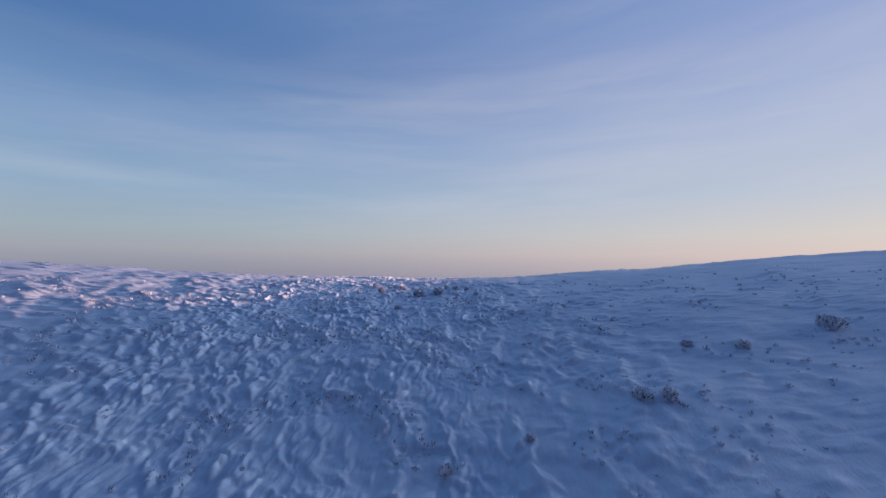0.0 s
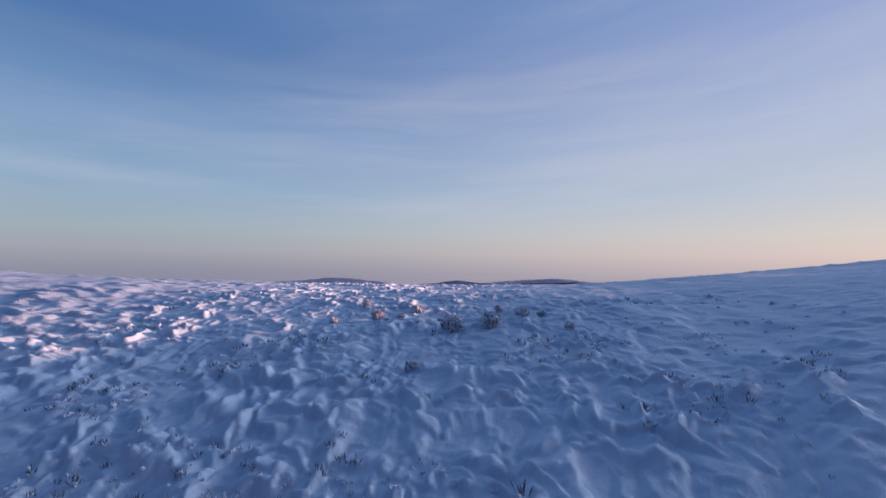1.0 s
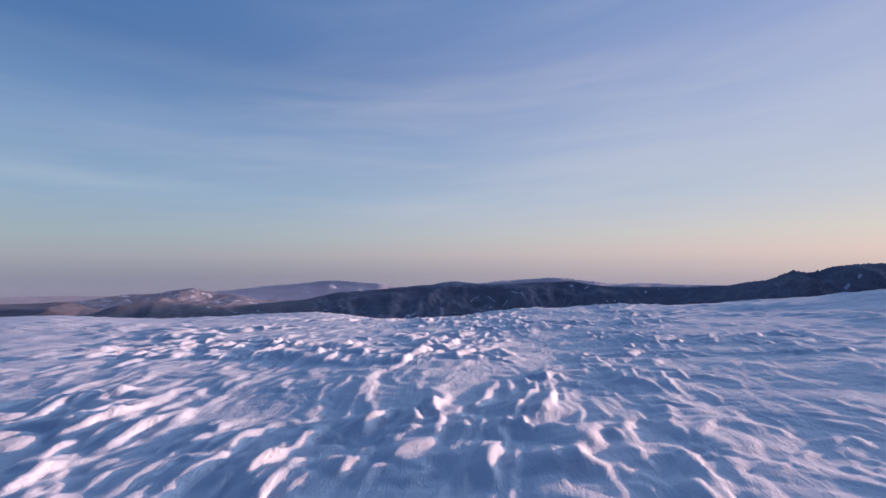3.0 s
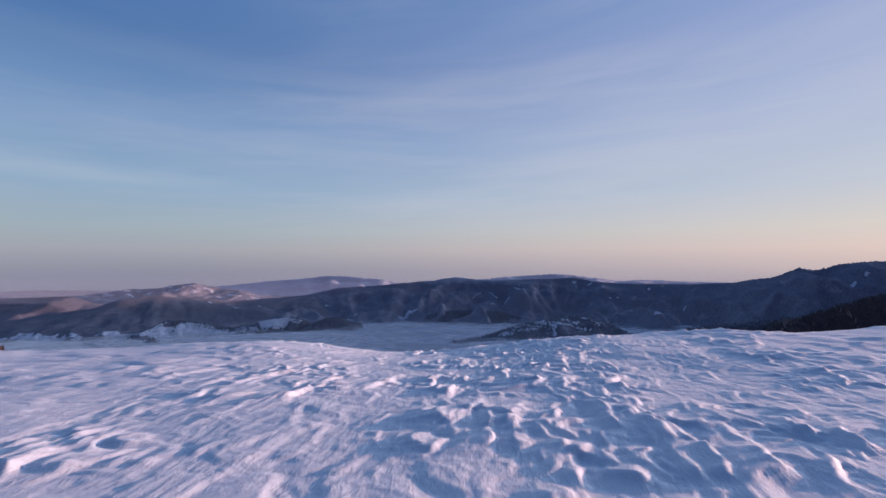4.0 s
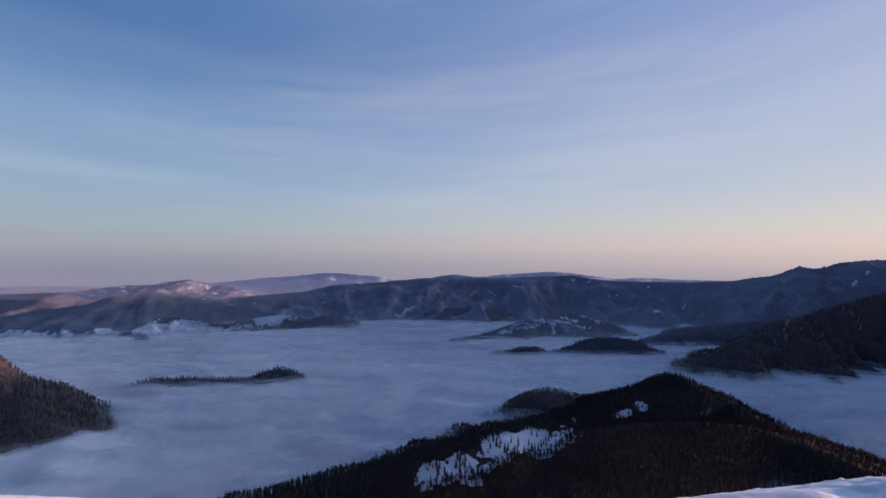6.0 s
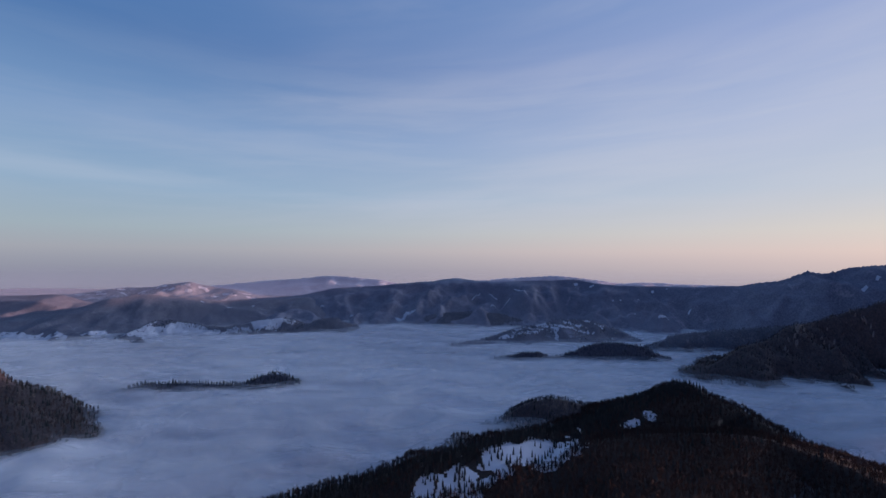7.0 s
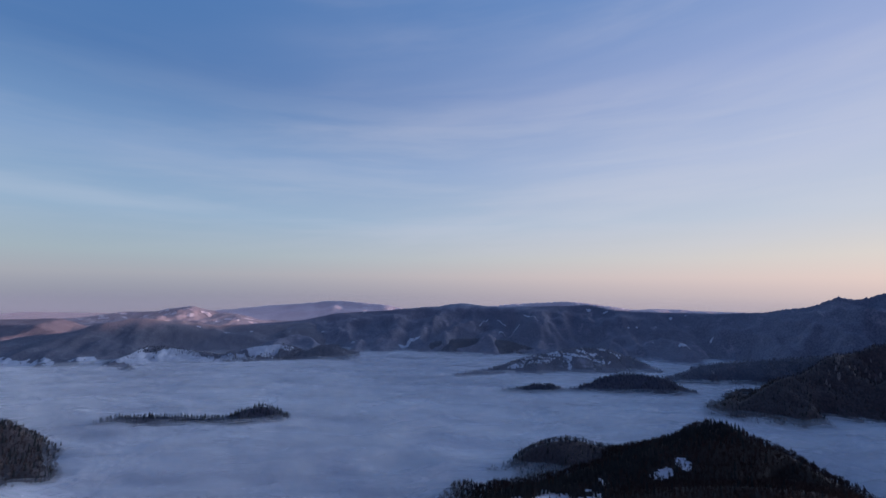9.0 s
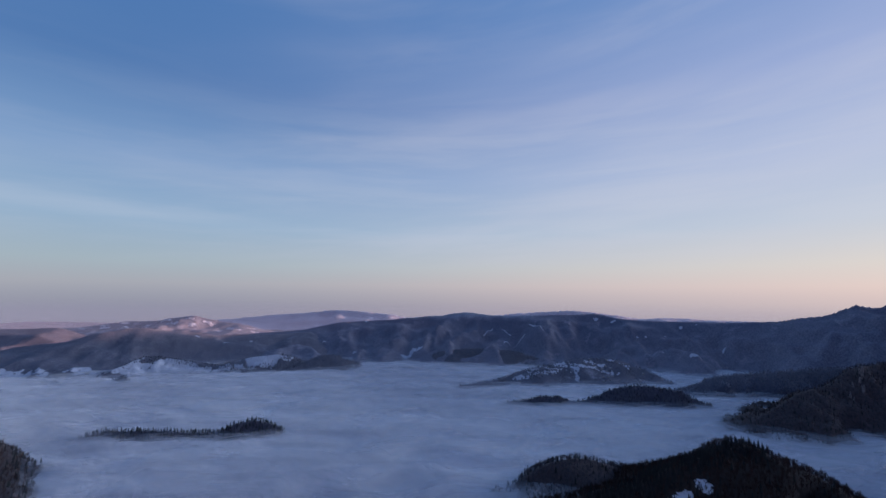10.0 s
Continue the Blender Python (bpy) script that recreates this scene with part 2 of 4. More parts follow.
def scales(u, v, seed, reach=1.0, lip=0.16, share=0.8):
    """Overlapping wind scales on a unit grid: each rises gently along u and breaks off at a sharp lip."""
    iu, iv = np.floor(u), np.floor(v)
    top = np.zeros(np.shape(u))
    for di in (-1, 0, 1):
        for dj in (-1, 0, 1):
            cu, cv = iu + di, iv + dj
            size = _hash(cu, cv, seed)
            du = u - (cu + 0.2 + 0.6 * _hash(cu, cv, seed + 1))
            dv = v - (cv + 0.2 + 0.6 * _hash(cu, cv, seed + 2))
            du = du + 0.35 * (_hash(cu, cv, seed + 3) - 0.5) * dv * 2 - 0.5 * dv * dv
            rise = np.clip((du + 0.95) / 1.15, 0, 1) * np.clip((0.2 + lip - du) / lip, 0, 1)
            width = np.clip(1 - (dv / (0.45 + 0.4 * size)) ** 2, 0, 1)
            top = np.maximum(top, np.where(size < share, (0.35 + 0.65 * _hash(cu, cv, seed + 4)) * rise * width, 0))
    return top * reach


def tussock_rows(x, y):
    """Where tussocks stand: loose rows and clusters on the slope, fewer to the right."""
    rows = ridged(x * 0.10, y * 0.22, 2, 71) - 1.0
    return step(fbm(x * 0.20, y * 0.26, 2, 67) + 0.35 * rows, 0.05, 0.5) * (1 - 0.6 * step(x, 10, 30))


def snow_relief(x, y):
    """Wind-carved snow: crusted scales and runnels on the slope, drifts and broken plates on the flat top."""
    slope = 1 - step(y + 2.5 * fbm(x * 0.15, y * 0.15, 2, 2), -19, -7)
    wx = x + 0.45 * fbm(x * 0.5, y * 0.4, 3, 40)
    wy = y + 0.55 * fbm(x * 0.4 + 9, y * 0.4, 3, 41)
    busy = 1 - 0.6 * step(x + 3 * fbm(x * 0.1, y * 0.1, 2, 46), 8 - 0.1 * (y + 20), 18 - 0.2 * (y + 20))
    # the slope: crusted lumps that break off downhill, flakes with lips towards the sun, and long smooth drifts
    fan = 1 + 0.006 * (y + 30)
    p, q = (wx - 4) / fan - 0.10 * wy, wy
    crest = np.maximum(0, ridged(p * 0.085, q * 0.05, 2, 59) - 0.95)
    lump = scales(-q * 0.75 - 0.3 * p, p * 1.0, 210, 1.0, 0.22, 0.75)
    knob = scales(-q * 1.6 - 0.5 * p, p * 2.1, 215, 1.0, 0.26, 0.8)
    flake = scales(p * 1.5, q * 0.85, 220, 1.0, 0.26, 0.7)
    splinter = scales(p * 3.2, q * 1.7, 230, 1.0, 0.28, 0.7)
    tongue = scales(p * 0.5, q * 0.16, 235, 1.0, 0.3, 0.5)
    streak = ridged(p * 1.3, q * 0.14, 2, 63) - 0.9
    dense = 0.5 + 0.5 * step(fbm(x * 0.14, y * 0.18, 3, 64), -0.3, 0.1)
    sunny = 1 - 0.5 * step(x, 2, 10)
    rough = 0.26 * crest + 0.12 * tongue + (0.38 * lump + 0.22 * knob) * dense * (0.4 + 0.6 * busy) * (1 - 0.4 * step(y, -30, -18)) + (0.11 * flake + 0.06 * splinter) * dense * busy * sunny + 0.025 * streak + 0.02 * splinter + 0.22 * np.maximum(0, fbm(p * 2.6, q * 2.0, 3, 61) - 0.1) * tussock_rows(x, y) - 0.12
    # the flat top: low plates with broken edges, fields of small flakes, shallow hollows, combed crust
    turn = radians(-12)
    u, v = wx * math.cos(turn) + wy * math.sin(turn), -wx * math.sin(turn) + wy * math.cos(turn)
    patch = step(fbm(x * 0.15, y * 0.22, 3, 77), -0.12, 0.16)
    drift = fbm(u * 0.10, v * 0.20, 3, 3)
    plate = scales(u * 0.5, v * 0.36, 240, 1.0, 0.14, 0.5)
    shard = scales(u * 1.5, v * 0.75, 250, 1.0, 0.22, 0.75)
    chip = scales(u * 3.4, v * 1.6, 260, 1.0, 0.28, 0.8)
    facing = scales(-v * 1.1, u * 0.9, 270, 1.0, 0.2, 0.55)
    left_crust = 1 + 0.7 * (1 - step(x, 0, 7)) * (1 - step(y, -4, 4))
    hollow = np.maximum(0, fbm(wx * 0.5, wy * 0.75, 3, 19) - 0.26)
    comb = ridged(u * 0.9, v * 4.0, 2, 31) - 0.9
    left_calm = 1 - 0.35 * (1 - step(x, -8, -3)) * step(y, 6, 12)
    flat = 0.07 * drift + (0.09 * plate + (0.125 * shard + 0.058 * chip) * (0.35 + 0.75 * patch) * left_crust + 0.085 * facing * (0.3 + 0.7 * patch)) * left_calm * (1 - 0.5 * step(x, 4, 9) * (1 - step(y, -12, -4))) - 0.09 * hollow * patch + 0.012 * comb - 0.06
    return flat * (1 - 0.8 * slope) + rough * (0.05 + 0.95 * slope) + 0.30 * fbm(x * 0.06, y * 0.06, 2, 5)


def ground_z(x, y):
    fade = 1 - step(y, 40, 90)
    return summit(x, y) + snow_relief(x, y) * fade


def spaced(a, b, fine_a, fine_b, fine, coarse, grow=1.06):
    inner = np.arange(fine_a, fine_b + fine / 2, fine)
    def outwards(start, end, sign):
        out, at, gap = [], start, fine
        while (at - end) * sign < 0:
            gap = min(gap * grow, coarse)
            at += sign * gap
            out.append(at)
        return out
    return np.array(outwards(fine_a, a, -1)[::-1] + list(inner) + outwards(fine_b, b, 1))


def build_summit():
    xs = spaced(-260, 260, -8, 12, 0.06, 4.0, 1.032)
    below, above = spaced(-160, -34, -52, -34, 0.10, 6.0), spaced(14, 400, 14, 27, 0.10, 6.0)
    ys = np.concatenate([below[below < -34.03], np.arange(-34, 13.97, 0.062), above[above > 13.99]])
    gx, gy = np.meshgrid(xs, ys)
    mesh = grid_mesh("ground", xs, ys, ground_z(gx, gy), SNOW)
    tagged(new("ground", mesh), "wind-carved snow covering the rounded mountain top, drifts and crusted tussocks", "snow ground", kind="structure")


build_summit()

# ---- the valley: floor, fog, hills ----
FOG = -279.0
BASE = -335.0


def build_floor():
    xs, ys = np.linspace(-4900, 4900, 60), np.linspace(-4800, 4800, 60)
    gx, gy = np.meshgrid(xs, ys)
    # Base colours lightened to lilac, standing for haze over the lowland.
    mat = forest_material("hazed_floor_woods", (0.30, 0.29, 0.33), (0.42, 0.41, 0.44), (0.6, 0.6, 0.64), 3.0)
    tagged(new("valley_ground", grid_mesh("valley_ground", xs, ys, BASE - 12 + 4 * fbm(gx * 0.002, gy * 0.002, 3, 8), mat)), "wooded valley floor hidden under the fog", "valley ground", kind="structure")


def build_fog():
    xs, ys = spaced(-1850, 4200, -1300, 1400, 20, 70), spaced(-200, 2250, 380, 1500, 14, 60)
    gx, gy = np.meshgrid(xs, ys)
    wx, wy = gx + 90 * fbm(gx * 0.003, gy * 0.003, 2, 81), gy + 60 * fbm(gx * 0.004 + 5, gy * 0.004, 2, 83)
    billow = 1 - np.abs(gnoise(wx * 0.0045, wy * 0.0095, 97)) * 1.7
    roll = (9.0 * fbm(wx * 0.0035, wy * 0.0075, 3, 91) + 8.0 * (billow - 0.75) + 2.2 * fbm(wx * 0.012 + 3, wy * 0.026, 3, 95)) * 0.85 * (1 - 0.72 * step(gy, 780, 1100)) * (1 - 0.5 * step(gy, 1150, 1500))
    for k, (lift, cover, low, high) in enumerate(((-8.0, 1.0, 0, 0), (-4.5, 0.40, 0.25, 0.55), (-0.5, 0.34, 0.32, 0.62), (4.0, 0.26, 0.38, 0.66))):
        mat = fog_material("valley_fog" if not k else "fog_veil", cover, 0.006 + 0.001 * k, low, high, 0.34)
        zs = FOG + lift + roll
        ob = new("fog", grid_mesh("fog", xs, ys, zs, mat))
        tagged(ob, "pale blue sea of valley fog lying between the hills" if not k else "thin torn veil of mist over the valley fog", "fog", kind="stuff")


def build_haze():
    """Evening haze between the ranges, imitated by added upright bluish veils, thinning out upwards, each wider than
    the valley.
    """
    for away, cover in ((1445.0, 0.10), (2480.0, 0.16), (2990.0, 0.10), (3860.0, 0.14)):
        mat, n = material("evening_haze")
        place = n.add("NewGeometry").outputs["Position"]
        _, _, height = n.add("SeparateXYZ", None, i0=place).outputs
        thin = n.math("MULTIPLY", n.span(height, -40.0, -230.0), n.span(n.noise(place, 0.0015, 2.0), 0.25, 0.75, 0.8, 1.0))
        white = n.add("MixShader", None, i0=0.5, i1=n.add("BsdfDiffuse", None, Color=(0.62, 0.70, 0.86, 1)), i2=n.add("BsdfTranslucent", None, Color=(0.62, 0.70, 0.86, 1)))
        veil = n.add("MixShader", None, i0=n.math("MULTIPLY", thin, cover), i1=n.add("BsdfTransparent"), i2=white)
        n.tree.links.new(veil.outputs[0], n.add("OutputMaterial").inputs[0])
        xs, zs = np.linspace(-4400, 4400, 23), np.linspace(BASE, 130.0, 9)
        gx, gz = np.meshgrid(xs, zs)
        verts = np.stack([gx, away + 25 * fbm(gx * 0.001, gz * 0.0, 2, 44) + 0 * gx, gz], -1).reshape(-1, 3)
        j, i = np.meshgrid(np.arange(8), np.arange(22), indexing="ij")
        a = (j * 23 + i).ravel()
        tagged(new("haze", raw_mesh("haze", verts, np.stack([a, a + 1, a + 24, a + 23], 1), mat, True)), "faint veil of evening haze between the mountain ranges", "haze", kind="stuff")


build_floor()
build_fog()
build_haze()


def crest_line(points, gap):
    """A smooth line through the crest's points."""
    p = np.array(points, float)
    p = np.vstack([2 * p[0] - p[1], p, 2 * p[-1] - p[-2]])
    out = []
    for a, b, c, d in zip(p, p[1:], p[2:], p[3:]):
        n = max(2, int(np.linalg.norm(c - b) / gap))
        for s in np.linspace(0, 1, n, endpoint=False):
            out.append(0.5 * (2 * b + (c - a) * s + (2 * a - 5 * b + 4 * c - d) * s**2 + (3 * b - a - 3 * c + d) * s**3))
    return np.array(out + [p[-2]])


def hill_field(points, wide, gap, seed, rough=0.16, power=1.25, front=1.0, base=BASE):
    """The height over the map of a hill along a crest line; wide: from crest to foot."""
    line = crest_line(points, gap)

    def height(x, y):
        shape = np.shape(x)
        x, y = np.ravel(x), np.ravel(y)
        near, top, ahead = np.full(x.shape, 1e12), np.zeros(x.shape), np.zeros(x.shape)
        wx, wy = x + 0.18 * wide * fbm(x * 1.3 / wide, y * 1.3 / wide, 3, seed), y + 0.18 * wide * fbm(x * 1.3 / wide + 7, y * 1.3 / wide, 3, seed + 9)
        for cx, cy, cz in line:
            # the nearest crest point governs, pulled a little to the true line close by
            d = (wx - cx) ** 2 + (wy - cy) ** 2
            closer = d < near
            near[closer], top[closer], ahead[closer] = d[closer], cz, cy - y[closer]
        d = np.sqrt(near)
        true = np.full(x.shape, 1e12)
        for cx, cy, cz in line:
            true = np.minimum(true, (x - cx) ** 2 + (y - cy) ** 2)
        true = np.sqrt(true)
        d = np.where(true < 0.25 * wide, true + (d - true) * step(true, 0, 0.25 * wide), d)
        d = d / (1 + (front - 1) * step(ahead / np.maximum(d, 1), -0.2, 0.5))
        rise = np.clip(1 - d / wide, 0, 1) ** power
        gully = 0.65 * (ridged(x * 1.7 / wide, y * 1.1 / wide, 2, seed + 25) - 1.0) + 0.6 * (ridged(x * 3.6 / wide, y * 2.6 / wide, 4, seed + 20) - 1.35)
        z = base + (top - base) * (rise + rough * gully * rise * np.clip(1 - rise, 0, 1) * 2.2)
        return z.reshape(shape)

    return height, line


def hill_mesh(name, height, line, wide, cell, mat, base=BASE):
    lo, hi = line.min(0) - wide, line.max(0) + wide
    xs, ys = np.arange(lo[0], hi[0] + cell, cell), np.arange(lo[1], hi[1] + cell, cell)
    gx, gy = np.meshgrid(xs, ys)
    zs = height(gx, gy)
    return grid_mesh(name, xs, ys, zs, mat, zs > base + 3)


def hill(name, label, points, wide, cell, mat, seed, rough=0.16, power=1.25, front=1.0):
    height, line = hill_field(points, wide, cell * 1.5, seed, rough, power, front)
    ob = new(name, hill_mesh(name, height, line, wide * max(1.0, front), cell, mat))
    tagged(ob, label, "mountain" if wide > 250 else "hill", kind="structure")
    return height, line


# FARTHEST to VILLAGE_WOODS: distance haze is put into the base colours, paled and blued.
FARTHEST = forest_material("hazed_farthest_ridge", (0.42, 0.46, 0.56), (0.50, 0.53, 0.62), (0.62, 0.63, 0.69), 4.0)
FAR_WOODS = forest_material("hazed_far_woods", (0.17, 0.175, 0.225), (0.30, 0.295, 0.34), (0.60, 0.59, 0.63), 2.4, frost_from=0.57)
RANGE = forest_material("hazed_range_woods", (0.125, 0.13, 0.185), (0.27, 0.26, 0.31), (0.44, 0.41, 0.45), 0.8, frost_from=0.57, rime=(-142.0, -96.0, 450.0, (0.66, 0.62, 0.65)))
LEFT_WOODS = forest_material("hazed_left_woods", (0.085, 0.088, 0.13), (0.20, 0.19, 0.22), (0.34, 0.31, 0.33), 0.8, frost_from=0.58, rime=(-215.0, -160.0, 600.0, (0.38, 0.33, 0.34)))
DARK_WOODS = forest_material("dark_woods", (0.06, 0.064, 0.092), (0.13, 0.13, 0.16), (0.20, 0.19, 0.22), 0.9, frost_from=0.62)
VILLAGE_WOODS = forest_material("village_hill_woods", (0.085, 0.088, 0.125), (0.14, 0.14, 0.175), (0.5, 0.5, 0.56), 0.9, frost_from=0.60)
CRAG_WOODS = forest_material("crag_woods", (0.040, 0.033, 0.038), (0.10, 0.075, 0.075), (0.26, 0.23, 0.23), 0.7, frost_from=0.64)
NEAR_WOODS = forest_material("near_ridge_floor", (0.020, 0.014, 0.012), (0.045, 0.030, 0.026), (0.10, 0.075, 0.065), 0.5, frost_from=0.74)

farthest_z, _ = hill("mountain_farthest", "snow-dusted ridge on the far horizon, haze put into its colour", [(-2895, 4345, -292), (-2372, 4345, -265), (-2082, 4345, -224), (-1736, 4345, -198), (-1478, 4345, -176), (-1306, 4345, -158), (-1077, 4345, -162), (-877, 4345, -178), (-642, 4300, -208), (-361, 4300, -236), (305, 4250, -183), (579, 4250, -160), (933, 4250, -138), (1232, 4250, -162), (1611, 4250, -205), (1880, 4250, -197), (2255, 4250, -214), (2788, 4250, -226)], 420, 22, FARTHEST, 200, 0.16)
far_z, _ = hill("mountain_far", "far mountain range coloured pale blue for haze, with snowy clearings", [(-3304, 3345, -354), (-3078, 3345, -296), (-2852, 3345, -260), (-2604, 3345, -228), (-2402, 3345, -222), (-2222, 3345, -197), (-2111, 3345, -178), (-1999, 3345, -190), (-1819, 3345, -220), (-1641, 3345, -249), (-1418, 3345, -290)], 430, 16, FAR_WOODS, 210, 0.45, 1.15, 1.3)
outer_z, _ = hill("mountain_outer", "low wooded mountain, blued for haze, beyond the snowy meadows", [(-3486, 2600, -262), (-3056, 2600, -238), (-2772, 2600, -232), (-2595, 2600, -227), (-2436, 2600, -222), (-2277, 2600, -255), (-2030, 2600, -290)], 330, 12, LEFT_WOODS, 215, 0.2, 1.15, 1.2)
# Last two crest points are added out of view to shade the fog.
range_z, range_line = hill("mountain_range", "wooded mountain range with ski runs, coloured blue-grey for haze", [(-1068, 2195, -205), (-783, 2245, -180), (-667, 2295, -152), (-498, 2345, -143), (-316, 2345, -126), (-136, 2375, -101), (-14, 2375, -94), (137, 2345, -107), (281, 2295, -104), (471, 2295, -96), (631, 2295, -92), (733, 2245, -105), (829, 2195, -116), (1058, 2095, -114), (1240, 1985, -102), (1300, 1940, -84), (1350, 1895, -64), (1395, 1865, -47), (1450, 1828, -29), (1544, 1805, -37), (1676, 1765, -5), (1920, 1745, 0), (2350, 1850, 20), (2700, 2050, 50)], 560, 8, RANGE, 220, 0.48, 1.15)
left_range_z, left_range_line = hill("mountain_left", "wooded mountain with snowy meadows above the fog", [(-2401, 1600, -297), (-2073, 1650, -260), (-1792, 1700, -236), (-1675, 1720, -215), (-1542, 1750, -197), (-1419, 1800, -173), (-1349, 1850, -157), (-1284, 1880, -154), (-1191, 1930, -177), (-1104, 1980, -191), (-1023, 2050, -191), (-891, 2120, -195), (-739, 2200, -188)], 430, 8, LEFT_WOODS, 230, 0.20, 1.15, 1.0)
cone_z, cone_line = hill("cone_hill", "dark wooded hill at the shore of the fog", [(-708, 1700, -306), (-654, 1730, -277), (-578, 1770, -252), (-495, 1800, -237), (-425, 1850, -265), (-375, 1900, -298)], 150, 6, DARK_WOODS, 240)
shore_z, shore_line = hill("shore_hill", "dark wooded hill at the mouth of a side valley", [(-291, 1990, -324), (-240, 1990, -300), (-113, 2000, -253), (-10, 2010, -234), (144, 2010, -236), (294, 1990, -263), (450, 1960, -299)], 170, 7, DARK_WOODS, 250)
village_z, village_line = hill("village_hill", "low hill with snowy fields and a village", [(-7, 1500, -281), (92, 1560, -275), (208, 1620, -254), (328, 1660, -233), (416, 1680, -220), (504, 1690, -224), (584, 1680, -252), (656, 1650, -278)], 230, 6, VILLAGE_WOODS, 260, 0.1)
low_z, low_line = hill("low_hill", "dark low hill behind the fog", [(669, 1480, -262), (738, 1490, -238), (835, 1500, -227), (927, 1500, -221), (1063, 1510, -211), (1300, 1500, -190)], 150, 7, DARK_WOODS, 270)
islet_z, islet_line = hill("islet", "long dark wooded islet rising from the fog", [(96, 1300, -286), (151, 1310, -275), (209, 1315, -265), (251, 1320, -267), (285, 1325, -280), (326, 1325, -273), (360, 1330, -255), (412, 1335, -240), (478, 1335, -236), (527, 1335, -241), (574, 1330, -252), (626, 1320, -276)], 70, 5, DARK_WOODS, 280, 0.08)
crag_z, crag_line = hill("crag_hill", "steep brown wooded hill with pale crags", [(541, 1120, -289), (595, 1130, -273), (645, 1145, -258), (716, 1170, -232), (809, 1200, -198), (912, 1240, -168), (977, 1265, -167), (1047, 1275, -151), (1113, 1280, -130), (1202, 1280, -114), (1405, 1280, -43)], 250, 5, CRAG_WOODS, 290, 0.5, 1.1)
island_z, island_line = hill("island_hill", "dark wooded island rising from the fog", [(-697, 960, -277), (-679, 970, -273), (-620, 975, -271), (-551, 985, -273), (-505, 995, -278), (-472, 1005, -275), (-428, 1020, -264), (-400, 1030, -261), (-362, 1035, -277)], 80, 4, DARK_WOODS, 300, 0.06)
small_z, small_line = hill("small_island", "tiny dark wooded island in the fog", [(-1098, 1482, -280), (-1072, 1485, -269), (-1045, 1488, -279)], 36, 4, DARK_WOODS, 305, 0.06)
knoll_z, knoll_line = hill("knoll", "round wooded knoll rising from the fog", [(62, 800, -284), (102, 815, -266), (150, 830, -252), (188, 840, -249), (223, 840, -253), (260, 830, -262), (290, 820, -278)], 165, 4, CRAG_WOODS, 310, 0.06, 0.95, 1.2)
left_z, left_line = hill("left_hill", "brown wooded hillside falling into the fog", [(-575, 718, -292), (-600, 730, -286), (-632, 740, -278), (-668, 746, -265), (-732, 750, -239), (-777, 755, -218), (-935, 760, -130), (-1090, 760, -44)], 230, 5, CRAG_WOODS, 320, 0.06, 1.0, 1.9)
ridge_z, ridge_line = hill("near_ridge", "dark wooded ridge with a snowy clearing below the summit", [(-228, 480, -266), (-199, 505, -269), (-130, 540, -266), (-69, 570, -259), (-1, 600, -251), (76, 640, -246), (165, 690, -249), (227, 730, -247), (287, 770, -235), (347, 800, -225), (404, 825, -219), (434, 820, -225), (471, 800, -246), (488, 770, -260), (513, 720, -277), (522, 680, -285), (525, 640, -288), (536, 600, -290)], 210, 4, NEAR_WOODS, 330, 0.10, 1.1, 1.9)
slope_z, slope_line = hill("ridge_slope", "wooded hollow on the near side of the ridge", [(190, 640, -248), (320, 685, -250), (430, 690, -254), (488, 640, -258), (520, 570, -263), (540, 500, -268), (545, 440, -276)], 260, 5, NEAR_WOODS, 340, 0.06, 0.9, 2.0)
slope_only, ridge_only = slope_z, ridge_z


def ridge_z(x, y):
    return np.maximum(ridge_only(x, y), slope_only(x, y))


# Added out of view as a sun blocker: shades the fog and slopes.
hill("unseen_mountain", "unseen mountain added to keep the low sun off the valley", [(3450, 1850, 180), (3600, 2090, 230), (4150, 2750, 330), (4250, 3150, 390), (4500, 3550, 455), (4750, 3950, 460)], 400, 24, RANGE, 350, 0.3)
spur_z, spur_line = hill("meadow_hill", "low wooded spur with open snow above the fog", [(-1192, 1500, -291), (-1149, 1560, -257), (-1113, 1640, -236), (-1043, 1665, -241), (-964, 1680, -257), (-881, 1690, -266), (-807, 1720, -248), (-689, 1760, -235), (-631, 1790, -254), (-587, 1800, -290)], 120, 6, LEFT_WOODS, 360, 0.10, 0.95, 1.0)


# ---- snowfields on the far slopes, laid on the hills ----
OPEN_SNOW, _n = material("open_snowfield")
_p = _n.add("NewGeometry").outputs["Position"]
finish(_n, _n.mix(_n.noise(_p, 0.05, 5.0), (0.62, 0.64, 0.70, 1), (0.78, 0.78, 0.82, 1)), 0.8, _n.noise(_p, 0.2, 4.0), 0.5, 1.5)


